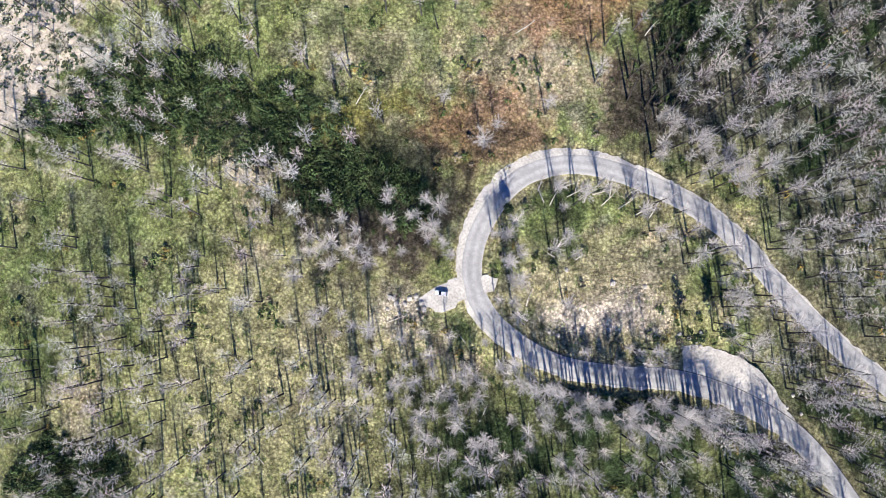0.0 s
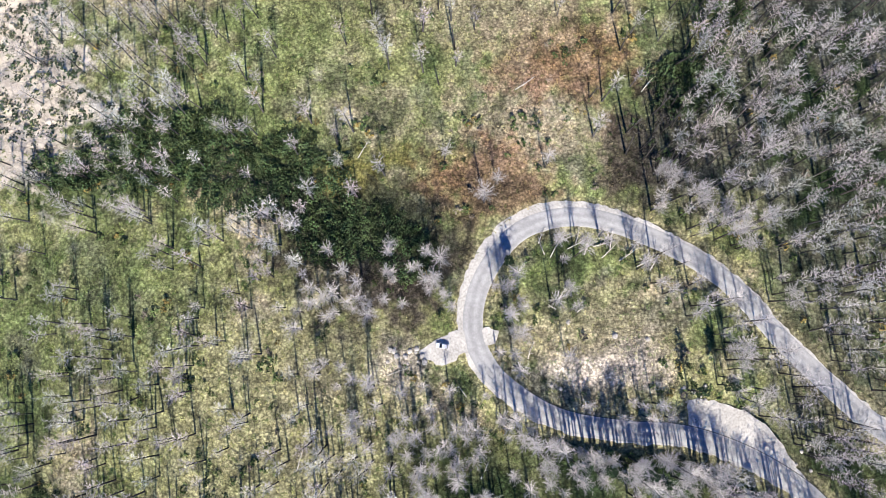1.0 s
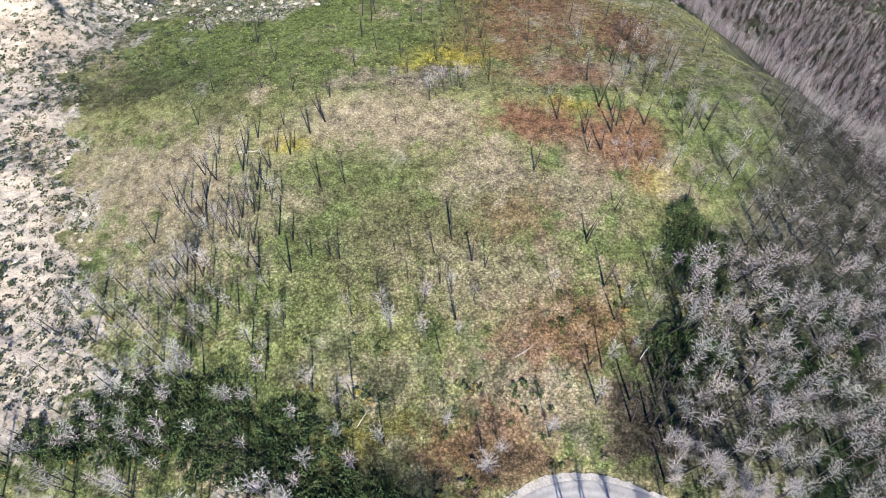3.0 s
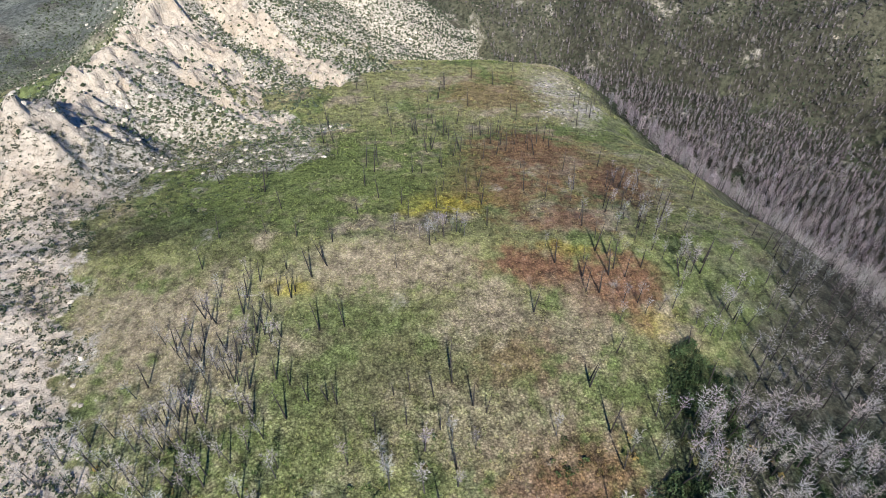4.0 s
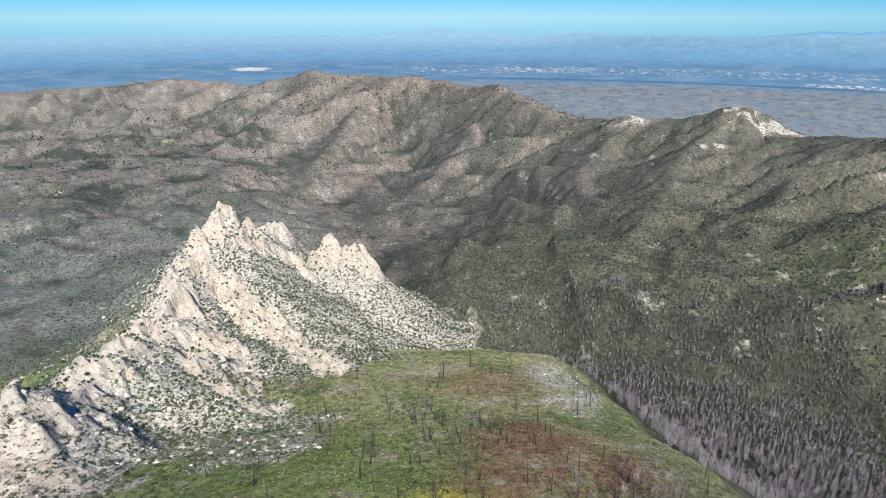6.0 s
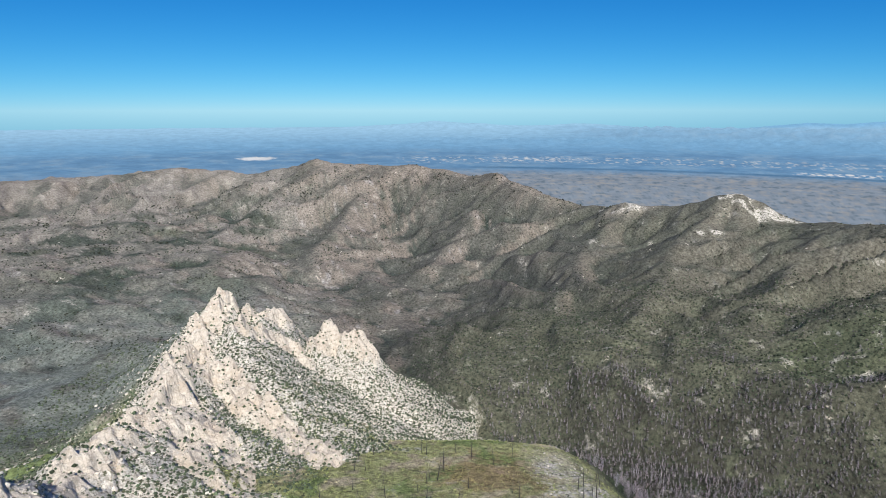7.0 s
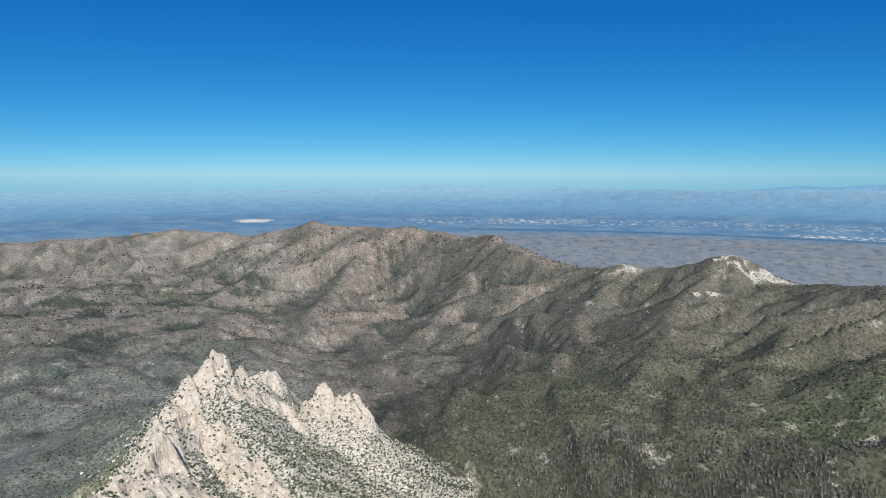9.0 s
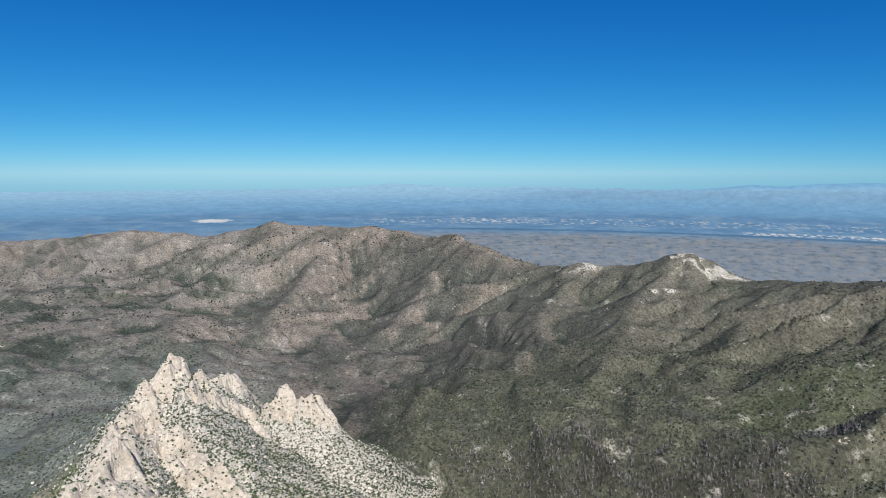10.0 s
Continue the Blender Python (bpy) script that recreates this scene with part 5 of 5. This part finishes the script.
ob = scatter("rock_slope_scrub", BUSHES, x[fore], y[fore], height(x[fore], y[fore]) - 0.1, 1.3 * size[fore], M_LEAF, c[fore], 0.1, g.uniform(0.6, 1.0, int(fore.sum())))
tagged(ob, "grey-green bushes dotted over the pale rock slope", "scrub", kind="stuff")
print("crag scrub", len(x))


def slope_scrub(x, y):
    R, a = np.hypot(x, y), np.degrees(np.abs(np.arctan2(x, y)))
    return (a < 40) * smooth(680, 800, R) * smooth(2450, 2200, R) * np.clip(np.interp(R, (1000, 1500), (0.75, 0.15)) + np.interp(R, (1000, 1500), (0.7, 1.3)) * fbm(x / 70, y / 70, 3, 361), 0, 1) * np.where((x < -60) & (y < 1000), 0, 1) * np.clip(0.5 + 0.5 * sampled(x, y, CARVED['wet']), 0.4, 1.5) * (speckled(x, y) < 0.4)


x, y = strewn(-1400, 1300, 450, 2450, 7.5, slope_scrub, 43)
c = tones(len(x), np.array([0.05, 0.055, 0.038]), 0.5, g)
ob = scatter("slope_scrub", CLUMPS, x, y, height(x, y), g.uniform(1.3, 2.9, len(x)) * np.clip(np.hypot(x, y) / 1400, 0.8, 1.5), M_LEAF, c, 0.1)
tagged(ob, "dark brush dotted over the far slopes", "scrub", kind="stuff")
print("slope scrub", len(x))


# thick low brush on the valley's far side
def valley_brush(x, y):
    R, a = np.hypot(x, y), np.degrees(np.arctan2(x, y))
    return (a < 39) * (a > -4) * smooth(600, 700, R) * smooth(1350, 1150, R) * np.clip(0.6 + 0.8 * fbm(x / 50, y / 50, 4, 363), 0.05, 1) * np.where(y > 640 + 0.0 * x, 1, smooth(300, 340, x))


x, y = strewn(-60, 860, 430, 1350, 4.4, valley_brush, 45)
c = np.where(g.random((len(x), 1)) < 0.7, np.array([[0.04, 0.052, 0.03]]), np.array([[0.12, 0.108, 0.098]])) * g.uniform(0.6, 1.4, (len(x), 1))
ob = scatter("valley_brush", CLUMPS, x, y, height(x, y), g.uniform(1.1, 2.3, len(x)), M_LEAF, c, 0.1, g.uniform(0.8, 1.4, len(x)))
tagged(ob, "dark low brush thickly dotted over the valley side", "brush", kind="stuff")
print("valley brush", len(x))

# boulders
def boulder_chance(x, y):
    rock = rockiness(x, y)
    n = fbm(x / 20, y / 20, 3, 371)
    talus = smooth(1.2, 0.6, np.hypot((x - 100) / 30, (y - 485) / 80) + 0.5 * n) * 0.5
    spine = np.interp(y, [p[1] for p in CRAG], [p[0] for p in CRAG])
    west = smooth(-190, -60, x - spine) * (x < spine + 30) * (y > 300) * np.clip(0.24 + 0.5 * n, 0, 1)
    slide = smooth(1.15, 0.7, np.hypot((x + 115) / 95, (y - 770) / 120) + 0.4 * n) * 0.55
    near_slope = (y < 330) * smooth(0.02, 0.2, rock) * 0.12
    return np.maximum.reduce([np.where(speckled(x, y) > 0.5, np.clip(0.3 + 0.8 * n, 0, 1) * (1.1 - rock), 0), talus, west, slide, near_slope])


for title, gap, size, seed in (("boulder_field", 4.4, (0.1, 0.5), 51), ("stone_scree", 4.1, (-0.45, 0.4), 52)):
    x, y = strewn(-480, 150, 60, 1000, gap, boulder_chance, seed)
    k = np.degrees(np.abs(np.arctan2(x, y))) < 60
    x, y = x[k], y[k]
    ob = scatter(title, STONES, x, y, height(x, y) - 0.15, np.minimum(np.exp(g.normal(*size, len(x))), 2.4) * np.where(x > 0, 0.55, np.where(y < 330, 0.6, 1.0)), M_STONE, None, 0.1)
    tagged(ob, "pale granite boulders strewn below the crags", "boulders", kind="stuff")
    print(title, len(x))


# ---- things by the road ----


def part_bm(name, build, mat, parent, label="", smooth_faces=False):
    s = Soup()
    build(s)
    return part(name, s, mat, parent, label, smooth_faces)


def loft(s, sections):
    """Joins rings of equal count, and caps both ends."""
    n, k = len(s.v), len(sections[0])
    for ring in sections:
        s.v += [tuple(p) for p in ring]
    for a in range(len(sections) - 1):
        for i in range(k):
            j = (i + 1) % k
            s.f.append((n + a * k + i, n + a * k + j, n + (a + 1) * k + j, n + (a + 1) * k + i))
    s.f.append(tuple(n + i for i in reversed(range(k))))
    s.f.append(tuple(n + (len(sections) - 1) * k + i for i in range(k)))


M_PAINT = plain("white_paint", (0.78, 0.78, 0.78), 0.25, 0.03, 1.0, spec=0.5)
M_GLASS = plain("dark_glass", (0.015, 0.017, 0.02), 0.08, 0.1, 1.0, spec=0.6)
M_TYRE = plain("tyre_rubber", (0.02, 0.02, 0.02), 0.9, 0.2, 0.2)
M_RIM = plain("alloy_rim", (0.5, 0.5, 0.5), 0.3, 0.1, 0.2, metal=0.9)
M_LAMP = plain("lamp_lens", (0.6, 0.6, 0.58), 0.1, 0.05, 0.2, spec=0.5)
M_TAIL = plain("tail_lens", (0.3, 0.02, 0.02), 0.2, 0.05, 0.2, spec=0.5)


def car():
    """A white hatchback, 4.5 m long, nose along +x."""
    root = new("car")

    def body(s):
        prof = ((-2.22, 0.45, 0.85, 0.72), (-2.1, 0.3, 0.98, 0.84), (-1.3, 0.24, 1.0, 0.89), (0, 0.22, 1.0, 0.9), (1.0, 0.24, 0.97, 0.89), (1.9, 0.28, 0.84, 0.83), (2.2, 0.4, 0.68, 0.66))
        loft(s, [[(x, -w, z0 + 0.08), (x, -w + 0.1, z0), (x, w - 0.1, z0), (x, w, z0 + 0.08), (x, w, z1 - 0.12), (x, w - 0.12, z1), (x, -w + 0.12, z1), (x, -w, z1 - 0.12)] for x, z0, z1, w in prof])

    def cabin(s):
        loft(s, [[(-2.0, -0.78, 0.95), (-2.0, 0.78, 0.95), (1.0, 0.8, 0.95), (1.0, -0.8, 0.95)], [(-1.6, -0.62, 1.42), (-1.6, 0.62, 1.42), (0.2, 0.64, 1.44), (0.2, -0.64, 1.44)]])

    def roof(s):
        loft(s, [[(-1.66, -0.64, 1.41), (-1.66, 0.64, 1.41), (0.16, 0.66, 1.43), (0.16, -0.66, 1.43)], [(-1.5, -0.54, 1.5), (-1.5, 0.54, 1.5), (0.02, 0.56, 1.51), (0.02, -0.56, 1.51)]])

    b = part_bm("body", body, M_PAINT, root, "glossy white bodywork")
    part_bm("cabin_glass", cabin, M_GLASS, root, "dark tinted windows")
    part_bm("roof", roof, M_PAINT, root)
    for sx in (-1.35, 1.38):
        for sy in (-0.82, 0.82):
            w = part_bm("wheel", lambda s: s.tube([(sx, sy - 0.11, 0.32), (sx, sy + 0.11, 0.32)], (0.32, 0.32), 18), M_TYRE, root, "black rubber tyre")
            part_bm("rim", lambda s: s.tube([(sx, sy + 0.1 * (1 if sy > 0 else -1), 0.32), (sx, sy + 0.125 * (1 if sy > 0 else -1), 0.32)], (0.2, 0.17), 12), M_RIM, w, "metal rim")
    for sy in (-0.6, 0.6):
        part_bm("headlight", lambda s: s.box(2.06, sy - 0.16, 0.56, 2.2, sy + 0.16, 0.7), M_LAMP, root)
        part_bm("tail_light", lambda s: s.box(-2.24, sy - 0.14, 0.66, -2.1, sy + 0.14, 0.84), M_TAIL, root)
        part_bm("mirror", lambda s: s.box(0.62, sy * 1.48 - 0.1, 0.96, 0.78, sy * 1.48 + 0.1, 1.1), M_PAINT, root)
    return root


c_ob = tagged(car(), "small white car parked on the gravel pull-out", "car")
c_ob.matrix_basis = pose(0.6, 4.1, 0.095, 0, 0, 172)


M_GREYSTONE = plain("weathered_granite", (0.40, 0.37, 0.33), 0.9, 0.35, 0.5, relief=0.05)


def boulder(seed, size):
    r = random.Random(seed)
    bm = bmesh.new()
    bmesh.ops.create_icosphere(bm, subdivisions=2, radius=size)
    for v in bm.verts:
        v.co *= 1 + 0.42 * noise.noise(v.co * (0.9 / size) + Vector((seed, 0, 0))) + r.uniform(-0.06, 0.06)
        v.co.z *= 0.55
    me = bpy.data.meshes.new("boulder")
    bm.to_mesh(me)
    bm.free()
    me.materials.append(M_GREYSTONE)
    return new("boulder", me)


rr = random.Random(77)
spots = []
for n in range(22):
    spots.append((rr.uniform(-18, -5), rr.uniform(-3.5, 3.5), rr.choice((0.3, 0.4, 0.5, 0.6, 0.9))))
for n in range(14):
    spots.append((rr.uniform(82, 90), rr.uniform(-15, -8), rr.choice((0.4, 0.6, 0.8))))
spots += [(44, 12.5, 0.8), (60, 8, 1.1), (71, 7, 0.8), (38, -9, 0.6), (41, -10, 0.7), (122, -30, 0.7), (119, -34, 0.6), (124, -36, 0.6)]
for n, (x, y, s) in enumerate(spots):
    if near_road(np.array([x]), np.array([y]))[0] < 5:
        continue
    ob = boulder(n, s)
    ob.matrix_basis = pose(x, y, float(height(x, y)[0]) + s * 0.25, 0, 0, rr.uniform(0, 360))
    tagged(ob, "pale granite boulder lying by the road", "boulder", "boulders by the road")


def fallen_log(length, seed):
    r = random.Random(seed)
    root = new("fallen_log")

    def stem(s):
        s.tube([(0, 0, 0.2), (length * 0.5, r.uniform(-0.3, 0.3), 0.26), (length, 0, 0.2)], (0.2, 0.15, 0.05), 7)

    def limb(s):
        p = Vector((length * r.uniform(0.25, 1), 0, 0.22))
        s.spike(p, p + Vector((r.uniform(0.3, 1.2), r.uniform(-1.6, 1.6), r.uniform(0, 0.9))), 0.06)

    part_bm("stem", stem, M_LOG, root, "bleached bare trunk", True)
    for n in range(12):
        part_bm("branch", limb, M_LOG, root)
    return root


for n, (x, y, turn, ln) in enumerate(((38, 35, 60, 8), (44, 38, 30, 9), (50, 36, 70, 8), (56, 35, 45, 8), (62, 34, 35, 9), (68, 32, 25, 8), (36, 36, 110, 6), (41, 41, 20, 7), (47, 40, 75, 6), (53, 39, 15, 8), (59, 38, 80, 7), (65, 36, 50, 6), (34, 40, 70, 6), (73, 31, 60, 7), (88, 16, 40, 7), (30, 0, 70, 6), (47, 16, 40, 6), (40, 17, 150, 5),
                                      (9, -13, 130, 7), (-18, -6, 20, 8), (-48, -38, 75, 9), (26, 96, 35, 9), (-92, 192, 3, 12), (72, 96, 50, 8), (-30, 70, 60, 7), (14, -40, 65, 8), (-60, -55, 130, 9))):
    ob = tagged(fallen_log(ln, n), "fallen bleached tree trunk lying in the grass", "fallen log", "fallen logs")
    ob.matrix_basis = pose(x, y, float(height(x, y)[0]), 0, 0, turn)
